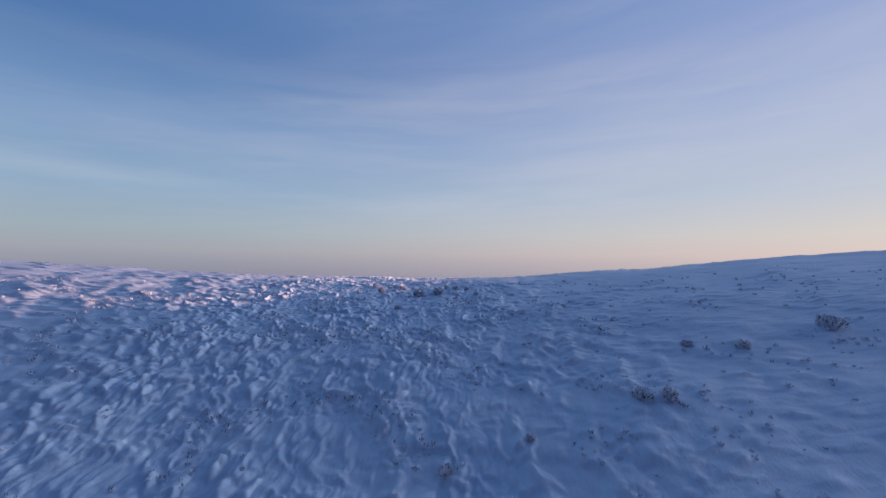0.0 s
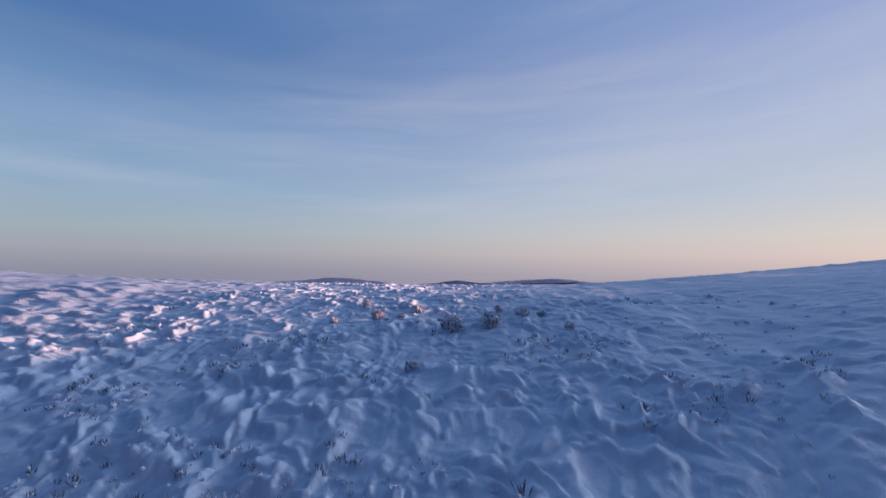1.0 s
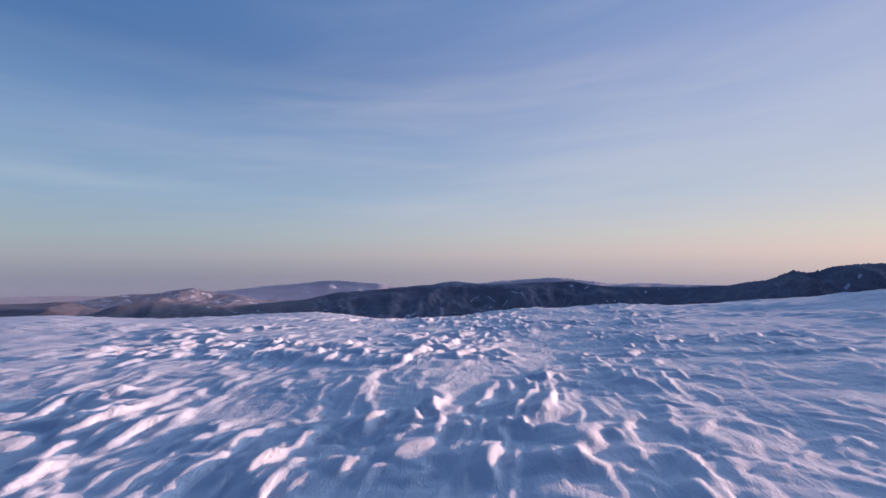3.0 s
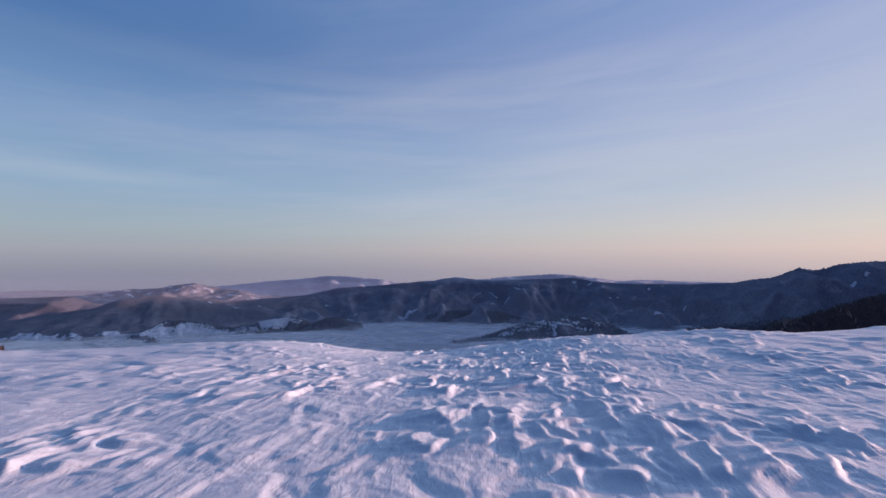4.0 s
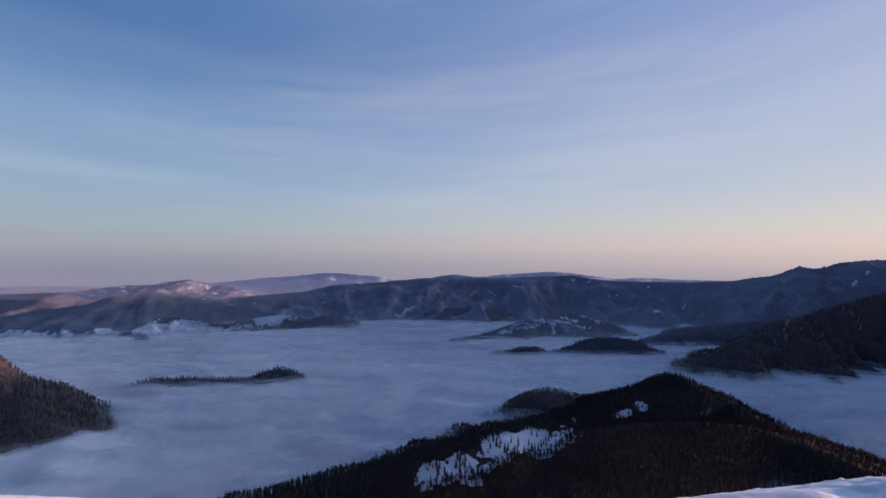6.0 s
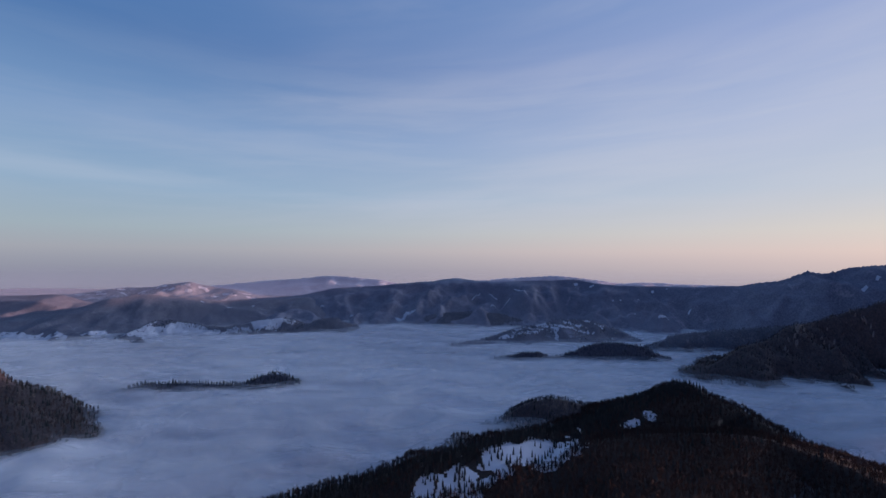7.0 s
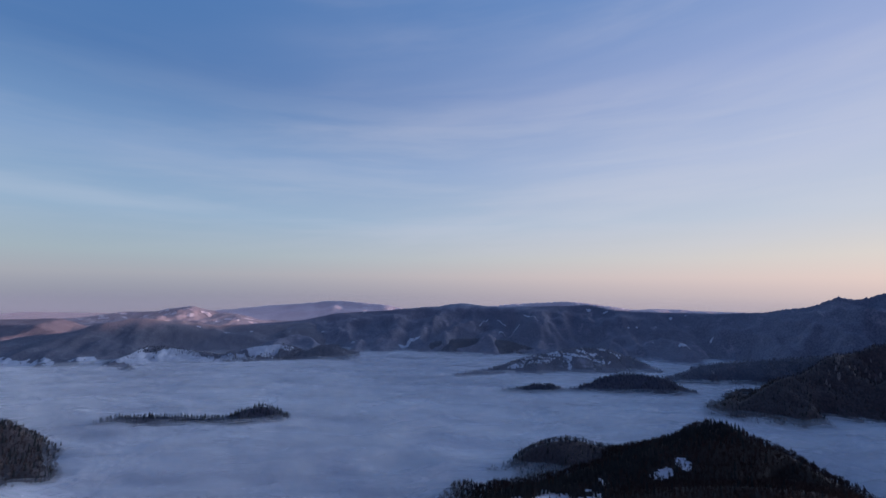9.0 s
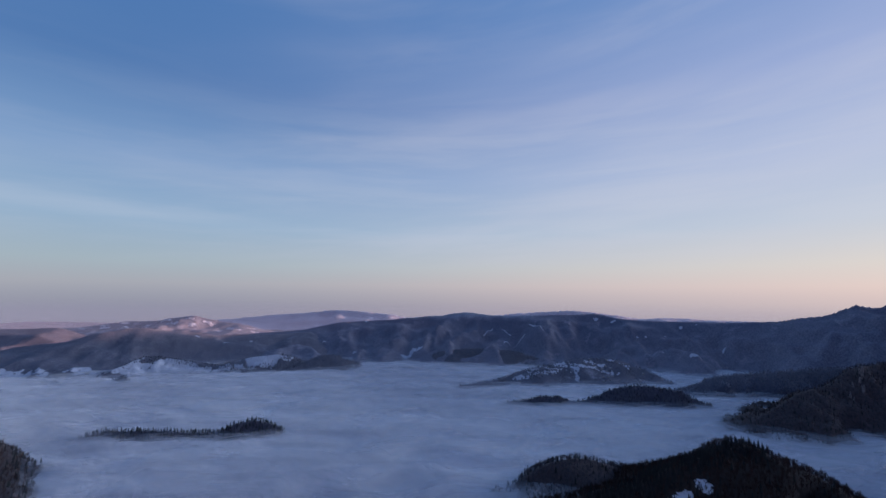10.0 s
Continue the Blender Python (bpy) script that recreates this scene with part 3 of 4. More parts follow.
def snowfield(label, height, centre, long, wide, turn, seed, tear, cell, level=0.0, lift=1.3, holes=0.0):
    """An open snowy clearing with a torn outline, laid over a slope."""
    cx, cy = centre
    reach = max(long, wide) * 1.25
    xs, ys = np.arange(cx - reach, cx + reach, cell), np.arange(cy - reach, cy + reach, cell)
    gx, gy = np.meshgrid(xs, ys)
    c, d = math.cos(radians(turn)), math.sin(radians(turn))
    u, v = ((gx - cx) * c + (gy - cy) * d) / long, (-(gx - cx) * d + (gy - cy) * c) / wide
    keep = u * u + v * v + 1.1 * fbm(gx * tear, gy * tear, 4, seed, 0.6) < 0.75 + level
    if holes:
        keep &= fbm(gx * tear * 2.2, gy * tear * 3.0, 3, seed + 50, 0.7) < holes
    if not keep.any():
        return
    ob = new("snowfield", grid_mesh("snowfield", xs, ys, height(gx, gy) + lift, OPEN_SNOW, keep))
    tagged(ob, label, "snowfield", kind="stuff")


def snow_run(label, height, points, wide):
    """A ski run: a ribbon of snow laid down a wooded slope."""
    line = crest_line([(x, y, 0) for x, y in points], 8)[:, :2]
    side = np.gradient(line, axis=0)
    side = np.stack([-side[:, 1], side[:, 0]], 1) / np.linalg.norm(side, axis=1)[:, None]
    width = wide * (1 + 0.35 * fbm(np.arange(len(line)) * 0.3, np.zeros(len(line)), 2, 6))[:, None]
    rows = [line + side * width * o for o in (-0.5, 0.0, 0.5)]
    verts = np.stack([np.c_[r, height(r[:, 0], r[:, 1]) + 2.5] for r in rows], 1).reshape(-1, 3)
    faces = [(3 * k + o, 3 * k + o + 1, 3 * k + o + 4, 3 * k + o + 3) for k in range(len(line) - 1) for o in (0, 1)]
    tagged(new("ski_run", raw_mesh("ski_run", verts, faces, OPEN_SNOW, True)), label, "ski run", kind="structure")


def either(*fields):
    return lambda x, y: np.maximum.reduce([f(x, y) for f in fields])


slopes = either(range_z, left_range_z, spur_z)
MEADOW = "snowy meadow sloping down to the fog, edged by woods"
snowfield(MEADOW, slopes, (-1085, 1585), 150, 42, 24, 401, 0.014, 3.0, 0.10, 0.8)
snowfield(MEADOW, slopes, (-1010, 1640), 120, 26, 4, 402, 0.016, 3.0, 0.05, 0.8)
snowfield(MEADOW, slopes, (-770, 1735), 105, 48, 14, 403, 0.016, 3.0, 0.15, 0.8)
snowfield(MEADOW, slopes, (-905, 1650), 52, 22, 10, 408, 0.03, 3.0, 0.0, 0.8)
snowfield("narrow snowy meadow along the shore of the fog", slopes, (-1480, 1490), 120, 34, 10, 404, 0.022, 3.5, 0.1, 1.0, 0.35)
snowfield("small snowy clearing in the woods", slopes, (-1250, 1565), 60, 26, 15, 405, 0.03, 3.0, 0.0, 1.0, 0.3)
snowfield("snowy meadow at the mouth of a side valley", either(range_z, shore_z), (-222, 2036), 60, 14, 20, 406, 0.03, 3)
for _k, (_x, _y, _r) in enumerate(((935, 2105, 14), (996, 2096, 9), (739, 2076, 8), (772, 2072, 7), (852, 2066, 8), (1016, 1941, 12), (1500, 1664, 16), (1577, 1691, 14), (-497, 2335, 15), (781, 1928, 8), (622, 2262, 22), (690, 2235, 16), (320, 2199, 12), (-483, 2050, 14), (-640, 2120, 12), (-930, 2020, 14), (-1010, 1960, 16), (-1120, 1930, 12))):
    snowfield("small bright clearing on the wooded mountain", slopes, (_x, _y), _r * 0.7, _r * 0.3, 10, 420 + _k, 0.08, 1.6, 0.0, 2.0)
snowfield("small bright clearing on the wooded mountain", slopes, (856, 1833), 18, 5, 0, 445, 0.02, 2.0, 0.3, 2.0)
for _k in range(22):
    # torn snowy clearings scattered over the pale far range
    _x, _y = -2900 + 66 * _k, 3345 - 60 - 110 * ((_k * 7) % 5) / 4
    snowfield("snowy clearing high on the pale far mountains", far_z, (_x, _y), 36, 12, 8 * (_k % 3), 470 + _k, 0.03, 5.0, 0.0, 1.5)
for _k, (_x, _y, _r, _w) in enumerate(((327, 1650, 60, 14), (256, 1603, 55, 12), (190, 1582, 40, 12), (368, 1612, 9, 46), (424, 1664, 30, 10), (453, 1655, 34, 8), (503, 1682, 26, 8), (542, 1672, 24, 9), (400, 1632, 60, 10), (300, 1625, 50, 9), (470, 1630, 40, 8), (230, 1622, 34, 7))):
    snowfield("snowy field among the village houses", village_z, (_x, _y), _r, _w, 8 * (_k % 3) - 8, 440 + _k, 0.07, 2.0, -0.5, 0.8, 0.2)
RUN = "white ski run cut down the wooded slope"
snow_run(RUN, range_z, [(87, 2211), (112, 2245), (133, 2270)], 3.5)
snow_run(RUN, range_z, [(176, 2258), (196, 2232), (214, 2208)], 4.5)
snow_run(RUN, range_z, [(172, 2111), (215, 2140), (245, 2165), (275, 2175)], 5.0)
snow_run(RUN, range_z, [(300, 2222), (322, 2190), (343, 2140), (350, 2120)], 4.5)
snowfield("snowy clearing with scattered trees on the ridge", ridge_z, (65, 596), 150, 31, 31, 460, 0.02, 2.0, 0.15, 0.5)
snowfield("small snowy clearing below the summit", ridge_z, (273, 722), 15, 7, 20, 461, 0.06, 1.5, 0.1, 0.5)
snowfield("small snowy clearing below the summit", ridge_z, (311, 742), 12, 9, 20, 462, 0.06, 1.5, 0.1, 0.5)

# ---- trees ----
CONIFER = tree_material("conifer_needles", (0.014, 0.017, 0.018), (0.042, 0.046, 0.046))
BARK = tree_material("bark", (0.035, 0.026, 0.022), (0.075, 0.058, 0.05))
BARE = tree_material("bare_beech_twigs", (0.036, 0.020, 0.017), (0.062, 0.035, 0.029))
DEEP = tree_material("dark_beech_twigs", (0.045, 0.029, 0.027), (0.10, 0.062, 0.055))
PALE = tree_material("pale_beech_stems", (0.11, 0.09, 0.082), (0.24, 0.20, 0.185))
# GREY and SLATE: crowns paled and blued, distance haze put into their colour.
GREY = tree_material("frosted_hazed_tops", (0.07, 0.07, 0.09), (0.15, 0.145, 0.165))
SLATE = tree_material("hazed_spruce_tops", (0.065, 0.068, 0.098), (0.135, 0.135, 0.17))


def conifer_shape(rng, whorls=4, spikes=6):
    """Crown of a spruce one metre high: drooping whorls with a jagged rim, as verts and triangles."""
    verts, faces = [], []
    for k in range(whorls):
        low, high = 0.10 + 0.82 * k / whorls, 0.10 + 0.82 * (k + 1.75) / whorls
        wide = 0.165 * (1 - 0.86 * k / whorls)
        tip = len(verts)
        verts.append((rng.normal(0, 0.008), rng.normal(0, 0.008), min(high, 1.0)))
        turn = rng.uniform(0, 6.28)
        for i in range(spikes * 2):
            a = turn + i * math.pi / spikes
            r = wide * (rng.uniform(0.85, 1.15) if i % 2 == 0 else rng.uniform(0.45, 0.62))
            verts.append((r * math.cos(a), r * math.sin(a), low + (0 if i % 2 == 0 else 0.05) + rng.normal(0, 0.012)))
        faces += [(tip, tip + 1 + i, tip + 1 + (i + 1) % (spikes * 2)) for i in range(spikes * 2)]
    return np.array(verts), np.array(faces)


def bare_shape(rng, sprays=10):
    """A leafless tree one metre high: trunk, limbs and sprays of twigs as thin slivers."""
    verts, faces = [], []

    def sliver(a, b, w):
        a, b = np.array(a), np.array(b)
        side = np.cross(b - a, rng.normal(size=3))
        side *= w / (np.linalg.norm(side) + 1e-9)
        n = len(verts)
        verts.extend([a - side, a + side, b])
        faces.append((n, n + 1, n + 2))

    for _ in range(3):
        sliver((0, 0, 0), (rng.normal(0, 0.03), rng.normal(0, 0.03), 0.75), 0.02)
    for _ in range(sprays):
        a, h = rng.uniform(0, 6.28), rng.uniform(0.3, 0.72)
        r = rng.uniform(0.05, 0.2) * (1.25 - h * 0.5)
        foot = (0, 0, h - 0.12)
        tip = np.array((r * math.cos(a), r * math.sin(a), min(1.0, h + rng.uniform(0.1, 0.32))))
        sliver(foot, tip, 0.012)
        for _ in range(2):
            mid = tip * rng.uniform(0.7, 0.95)
            sliver(mid, tip + rng.normal(0, 0.06, 3) + (0, 0, 0.05), 0.03)
    return np.array(verts), np.array(faces)


def plant_all(name, label, category, shapes, places, sizes, mat, seed):
    """Many trees joined into one mesh."""
    rng = np.random.default_rng(seed)
    all_v, all_f, count = [], [], 0
    kinds, turns = rng.integers(0, len(shapes), len(places)), rng.uniform(0, 6.28, len(places))
    for k, (v, f) in enumerate(shapes):
        mine = np.flatnonzero(kinds == k)
        if not len(mine):
            continue
        c, s = np.cos(turns[mine])[:, None], np.sin(turns[mine])[:, None]
        wide = sizes[mine][:, None] * rng.uniform(0.8, 1.25, len(mine))[:, None]
        x = (v[:, 0] * c - v[:, 1] * s) * wide + places[mine][:, 0:1]
        y = (v[:, 0] * s + v[:, 1] * c) * wide + places[mine][:, 1:2]
        z = v[:, 2] * sizes[mine][:, None] + places[mine][:, 2:3]
        all_v.append(np.stack([x, y, z], -1).reshape(-1, 3))
        all_f.append((f[None] + (count + np.arange(len(mine)) * len(v))[:, None, None]).reshape(-1, 3))
        count += len(mine) * len(v)
    tagged(new(name, raw_mesh(name, np.concatenate(all_v), np.concatenate(all_f), mat)), label, category, kind="stuff")


def sow(height, line, reach, gap, seed, front=1.0, floor=FOG - 11):
    """Jittered places over a hill, above the fog."""
    rng = np.random.default_rng(seed)
    lo, hi = line.min(0) - reach * front, line.max(0) + reach
    xs, ys = np.arange(lo[0], hi[0], gap), np.arange(lo[1], hi[1], gap)
    gx, gy = np.meshgrid(xs, ys)
    gx, gy = gx + rng.uniform(-0.5, 0.5, gx.shape) * gap, gy + rng.uniform(-0.5, 0.5, gx.shape) * gap
    z = height(gx, gy)
    ok = z > floor
    return np.stack([gx[ok], gy[ok], z[ok]], 1)


_rng = np.random.default_rng(5)
SPRUCES = [conifer_shape(_rng) for _ in range(5)]
BEECHES = [bare_shape(_rng) for _ in range(6)]


def wood(title, height, line, reach, gap, seed, conifer_share, tall, front=1.0, bare_mat=None, field=None):
    """Spruces and bare trees over one hill; field: a map function that is true where the ground stays open."""
    spots = sow(height, line, reach, gap, seed, front)
    if field is not None:
        spots = spots[~field(spots[:, 0], spots[:, 1])]
    rng = np.random.default_rng(seed + 1)
    share = conifer_share(spots[:, 0], spots[:, 1]) if callable(conifer_share) else conifer_share
    dark = rng.uniform(size=len(spots)) < share
    sizes = tall * rng.uniform(0.6, 1.15, len(spots))
    if dark.any():
        plant_all("spruce_wood", f"dense dark spruce wood on {title}", "spruce wood", SPRUCES, spots[dark] - (0, 0, 0.4), sizes[dark], CONIFER, seed + 2)
    if (~dark).any():
        plant_all("bare_wood", f"leafless brown beech wood on {title}", "beech wood", BEECHES, spots[~dark] - (0, 0, 0.4), sizes[~dark] * 0.9, bare_mat or BARE, seed + 3)


def meadow(x, y):
    c, d = math.cos(radians(31)), math.sin(radians(31))
    u, v = ((x - 65) * c + (y - 596) * d) / 146, (-(x - 65) * d + (y - 596) * c) / 28
    small = ((x - 273) / 14) ** 2 + ((y - 722) / 8) ** 2
    other = ((x - 311) / 11) ** 2 + ((y - 742) / 8) ** 2
    return (u * u + v * v + 0.5 * fbm(x * 0.02, y * 0.02, 3, 460) < 0.8) | (small < 0.8) | (other < 0.8)


def crest_share(x, y):
    """Spruces stand along the left arm's crest and behind it, beeches elsewhere."""
    near = np.full(x.shape, 1e9)
    for cx, cy, cz in ridge_line:
        if cx < 400:
            near = np.minimum(near, np.hypot(x - cx, (y - cy) * 1.0))
    return np.clip(1.25 - near / 30 + 0.45 * fbm(x * 0.02, y * 0.02, 2, 3), 0.05, 1.0)


def spike_shape(rng, sides=5):
    """A far spruce one metre high: a lean uneven cone."""
    turn = rng.uniform(0, 6.28)
    rim = [(0.17 * rng.uniform(0.7, 1.2) * math.cos(turn + i * 6.283 / sides), 0.17 * rng.uniform(0.7, 1.2) * math.sin(turn + i * 6.283 / sides), rng.uniform(0.02, 0.14)) for i in range(sides)]
    return np.array([(rng.normal(0, 0.02), rng.normal(0, 0.02), 1.0)] + rim), np.array([(0, 1 + i, 1 + (i + 1) % sides) for i in range(sides)])


def puff_shape(rng, sides=5):
    """A far leafless crown one metre high: an uneven lump drawn up to a blunt top."""
    turn = rng.uniform(0, 6.28)
    ring = [(r * rng.uniform(0.75, 1.25) * math.cos(turn + i * 6.283 / sides), r * rng.uniform(0.75, 1.25) * math.sin(turn + i * 6.283 / sides), z + rng.normal(0, 0.04)) for r, z in ((0.26, 0.25), (0.24, 0.68)) for i in range(sides)]
    faces = []
    for i in range(sides):
        j = (i + 1) % sides
        faces += [(1 + i, 1 + j, 1 + sides + j), (1 + i, 1 + sides + j, 1 + sides + i), (0, 1 + sides + i, 1 + sides + j)]
    return np.array([(rng.normal(0, 0.05), rng.normal(0, 0.05), 1.0)] + ring), np.array(faces)


SPIKES = [spike_shape(_rng) for _ in range(5)]
PUFFS = [puff_shape(_rng) for _ in range(5)]


def far_wood(title, height, line, reach, gap, seed, tall, dark_mat, pale_mat, share=0.5, test=None, patch=0.006, front=1.0):
    """Simple trees, closely set in stands of spruce and beech, over a far hill."""
    spots = sow(height, line, reach, gap, seed, front)
    if test is not None:
        spots = spots[test(spots[:, 0], spots[:, 1], spots[:, 2])]
    rng = np.random.default_rng(seed + 1)
    stand = fbm(spots[:, 0] * patch, spots[:, 1] * patch, 3, seed + 4)
    dark = rng.uniform(size=len(spots)) < np.clip(share + 1.1 * stand, 0.04, 0.96)
    sizes = tall * rng.uniform(0.6, 1.2, len(spots))
    for mine, name, label, kind, shapes, mat in ((dark, "spruce_wood", f"dark spruce stands on {title}", "spruce wood", SPIKES, dark_mat), (~dark, "bare_wood", f"frosted leafless wood on {title}", "beech wood", PUFFS, pale_mat)):
        if mine.any():
            plant_all(name, label, kind, shapes, spots[mine] - (0, 0, 0.6), sizes[mine], mat, seed + 2)


def open_snow(x, y):
    """The snowy meadows of the far shore, left open by the woods."""
    out = np.zeros(x.shape, bool)
    for cx, cy, a, b, turn in ((-1085, 1585, 130, 34, 24), (-1010, 1640, 100, 20, 4), (-770, 1735, 90, 38, 14), (-905, 1650, 40, 14, 10), (-1480, 1490, 90, 22, 10), (-1250, 1565, 40, 16, 15)):
        c, d = math.cos(radians(turn)), math.sin(radians(turn))
        u, v = ((x - cx) * c + (y - cy) * d) / a, (-(x - cx) * d + (y - cy) * c) / b
        out |= u * u + v * v + 0.5 * fbm(x * 0.03, y * 0.03, 3, 41) < 0.85
    return out


wood("the ridge", ridge_z, ridge_line, 205, 5.2, 600, crest_share, 14.0, 1.9, None, meadow)
wood("the crag hill", crag_z, crag_line, 250, 7.5, 610, 0.25, 9.0, 1.0, DEEP)
wood("the crags", crag_z, crag_line, 250, 17.0, 615, 0.0, 11.0, 1.0, PALE, lambda x, y: fbm(x * 0.012, y * 0.012, 3, 8) < 0.1)
wood("the sunny hillside", left_z, left_line, 230, 18.0, 625, 0.0, 13.0, 1.9, PALE, lambda x, y: fbm(x * 0.015, y * 0.015, 3, 9) < 0.15)
wood("the hillside", left_z, left_line, 230, 7.5, 620, 0.25, 12.0, 1.9, DEEP)
wood("the knoll", knoll_z, knoll_line, 120, 5.5, 630, 0.15, 10.0, 1.3, GREY)
wood("the island", island_z, island_line, 60, 5.5, 640, 0.85, 10.0)
wood("the small island", small_z, small_line, 32, 6.0, 645, 0.9, 10.0)
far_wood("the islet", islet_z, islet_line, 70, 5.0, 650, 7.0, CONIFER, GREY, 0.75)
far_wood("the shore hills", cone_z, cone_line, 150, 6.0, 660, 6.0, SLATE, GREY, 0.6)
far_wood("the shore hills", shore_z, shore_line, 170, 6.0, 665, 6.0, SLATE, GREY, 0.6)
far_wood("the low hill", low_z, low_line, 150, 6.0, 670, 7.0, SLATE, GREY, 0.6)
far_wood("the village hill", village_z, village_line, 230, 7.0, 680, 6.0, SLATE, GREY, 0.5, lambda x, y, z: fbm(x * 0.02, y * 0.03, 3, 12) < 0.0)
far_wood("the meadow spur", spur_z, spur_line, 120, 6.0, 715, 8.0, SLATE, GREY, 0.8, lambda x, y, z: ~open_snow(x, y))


def part(name, mesh, parent, label=""):
    ob = new(name, mesh)
    ob.parent = parent
    return tagged(ob, label) if label else ob


def trunk_mesh(name, r0, r1, h, sides=6):
    bm = bmesh.new()
    bmesh.ops.create_cone(bm, cap_ends=True, segments=sides, radius1=r0, radius2=r1, depth=h, matrix=Matrix.Translation((0, 0, h / 2)))
    mesh = bpy.data.meshes.new(name)
    bm.to_mesh(mesh)
    bm.free()
    mesh.materials.append(BARK)
    return mesh


def build_spruces():
    """Single spruces in the clearing and along its edge."""
    rng = np.random.default_rng(77)
    kinds = []
    for k in range(4):
        tree = new("spruce")
        tree.empty_display_size = 0.2
        tagged(tree, "slender dark spruce standing on the snowy ridge", "tree", "spruces on the ridge")
        v, f = conifer_shape(rng, 7, 8)
        part("crown", raw_mesh("crown", v, f, CONIFER), tree)
        part("trunk", trunk_mesh("trunk", 0.022, 0.006, 0.85), tree)
        kinds.append(tree)
    spots = []
    while len(spots) < 240:
        x, y = rng.uniform(-60, 200), rng.uniform(505, 690)
        inside = meadow(np.array([x]), np.array([y]))[0]
        rim = meadow(np.array([x + 7]), np.array([y - 5]))[0] or meadow(np.array([x - 6]), np.array([y + 6]))[0]
        clump = gnoise(np.array([x * 0.045]), np.array([y * 0.045]), 9)[0] > 0.12
        if (inside and clump and rng.uniform() < 0.5) or (rim and not inside):
            if all((x - a) ** 2 + (y - b) ** 2 > 9 for a, b in spots):
                spots.append((x, y))
    for k, (x, y) in enumerate(spots):
        size = rng.uniform(7, 14.5)
        m = Matrix.LocRotScale((x, y, float(ridge_z(np.array([x]), np.array([y]))[0]) - 0.1), Euler((rng.normal(0, 0.03), rng.normal(0, 0.03), rng.uniform(0, 6.28))), (size, size, size))
        if k < 4:
            kinds[k].matrix_world = m
        else:
            copy = copy_thing(kinds[k % 4], m)
            copy.matrix_basis = m


build_spruces()


def build_houses():
    """Village houses, tiny from here: snowy gabled roof over pale walls."""
    rng = np.random.default_rng(31)
    wall, n = material("house_wall")
    finish(n, n.mix(n.noise(n.add("TexCoord").outputs["Object"], 3.0), (0.30, 0.27, 0.25, 1), (0.48, 0.44, 0.40, 1)), 0.85)
    ROOF, n = material("snow_dusted_roof")
    finish(n, n.mix(n.noise(n.add("TexCoord").outputs["Object"], 1.5), (0.24, 0.24, 0.27, 1), (0.50, 0.50, 0.54, 1)), 0.85)
    house = new("house")
    tagged(house, "small village house with a snow-covered gabled roof", "house", "village houses")
    bm = bmesh.new()
    bmesh.ops.create_cube(bm, size=1.0, matrix=Matrix.LocRotScale((0, 0, 2.2), None, (11, 8, 5.4)))
    walls = bpy.data.meshes.new("wall")
    bm.to_mesh(walls), bm.free()
    walls.materials.append(wall)
    part("wall", walls, house)
    v = [(-6, -4.8, 4.6), (6, -4.8, 4.6), (6, 0, 8.6), (-6, 0, 8.6), (-6, 4.8, 4.6), (6, 4.8, 4.6), (-6, -4.8, 5.1), (6, -4.8, 5.1), (6, 0, 9.1), (-6, 0, 9.1), (-6, 4.8, 5.1), (6, 4.8, 5.1)]
    f = [(0, 3, 2, 1), (3, 4, 5, 2), (6, 7, 8, 9), (9, 8, 11, 10), (0, 1, 7, 6), (4, 10, 11, 5), (0, 6, 9, 3), (3, 9, 10, 4), (1, 2, 8, 7), (2, 5, 11, 8)]
    part("roof", raw_mesh("roof", np.array(v, float), f, ROOF), house, "snow-covered roof")
    done = []
    while len(done) < 34:
        x, y = rng.normal(400, 110), rng.normal(1640, 32)
        if fbm(np.array([x * 0.012]), np.array([y * 0.012]), 2, 4)[0] < -0.05 or any((x - a) ** 2 + (y - b) ** 2 < 170 for a, b in done):
            continue
        done.append((x, y))
        m = pose(x, y, float(village_z(np.array([x]), np.array([y]))[0]), 0, 0, rng.choice([8, 98]) + rng.normal(0, 9))
        if len(done) == 1:
            house.matrix_world = m @ Matrix.Scale(0.62, 4)
        else:
            copy_thing(house, m)


build_houses()


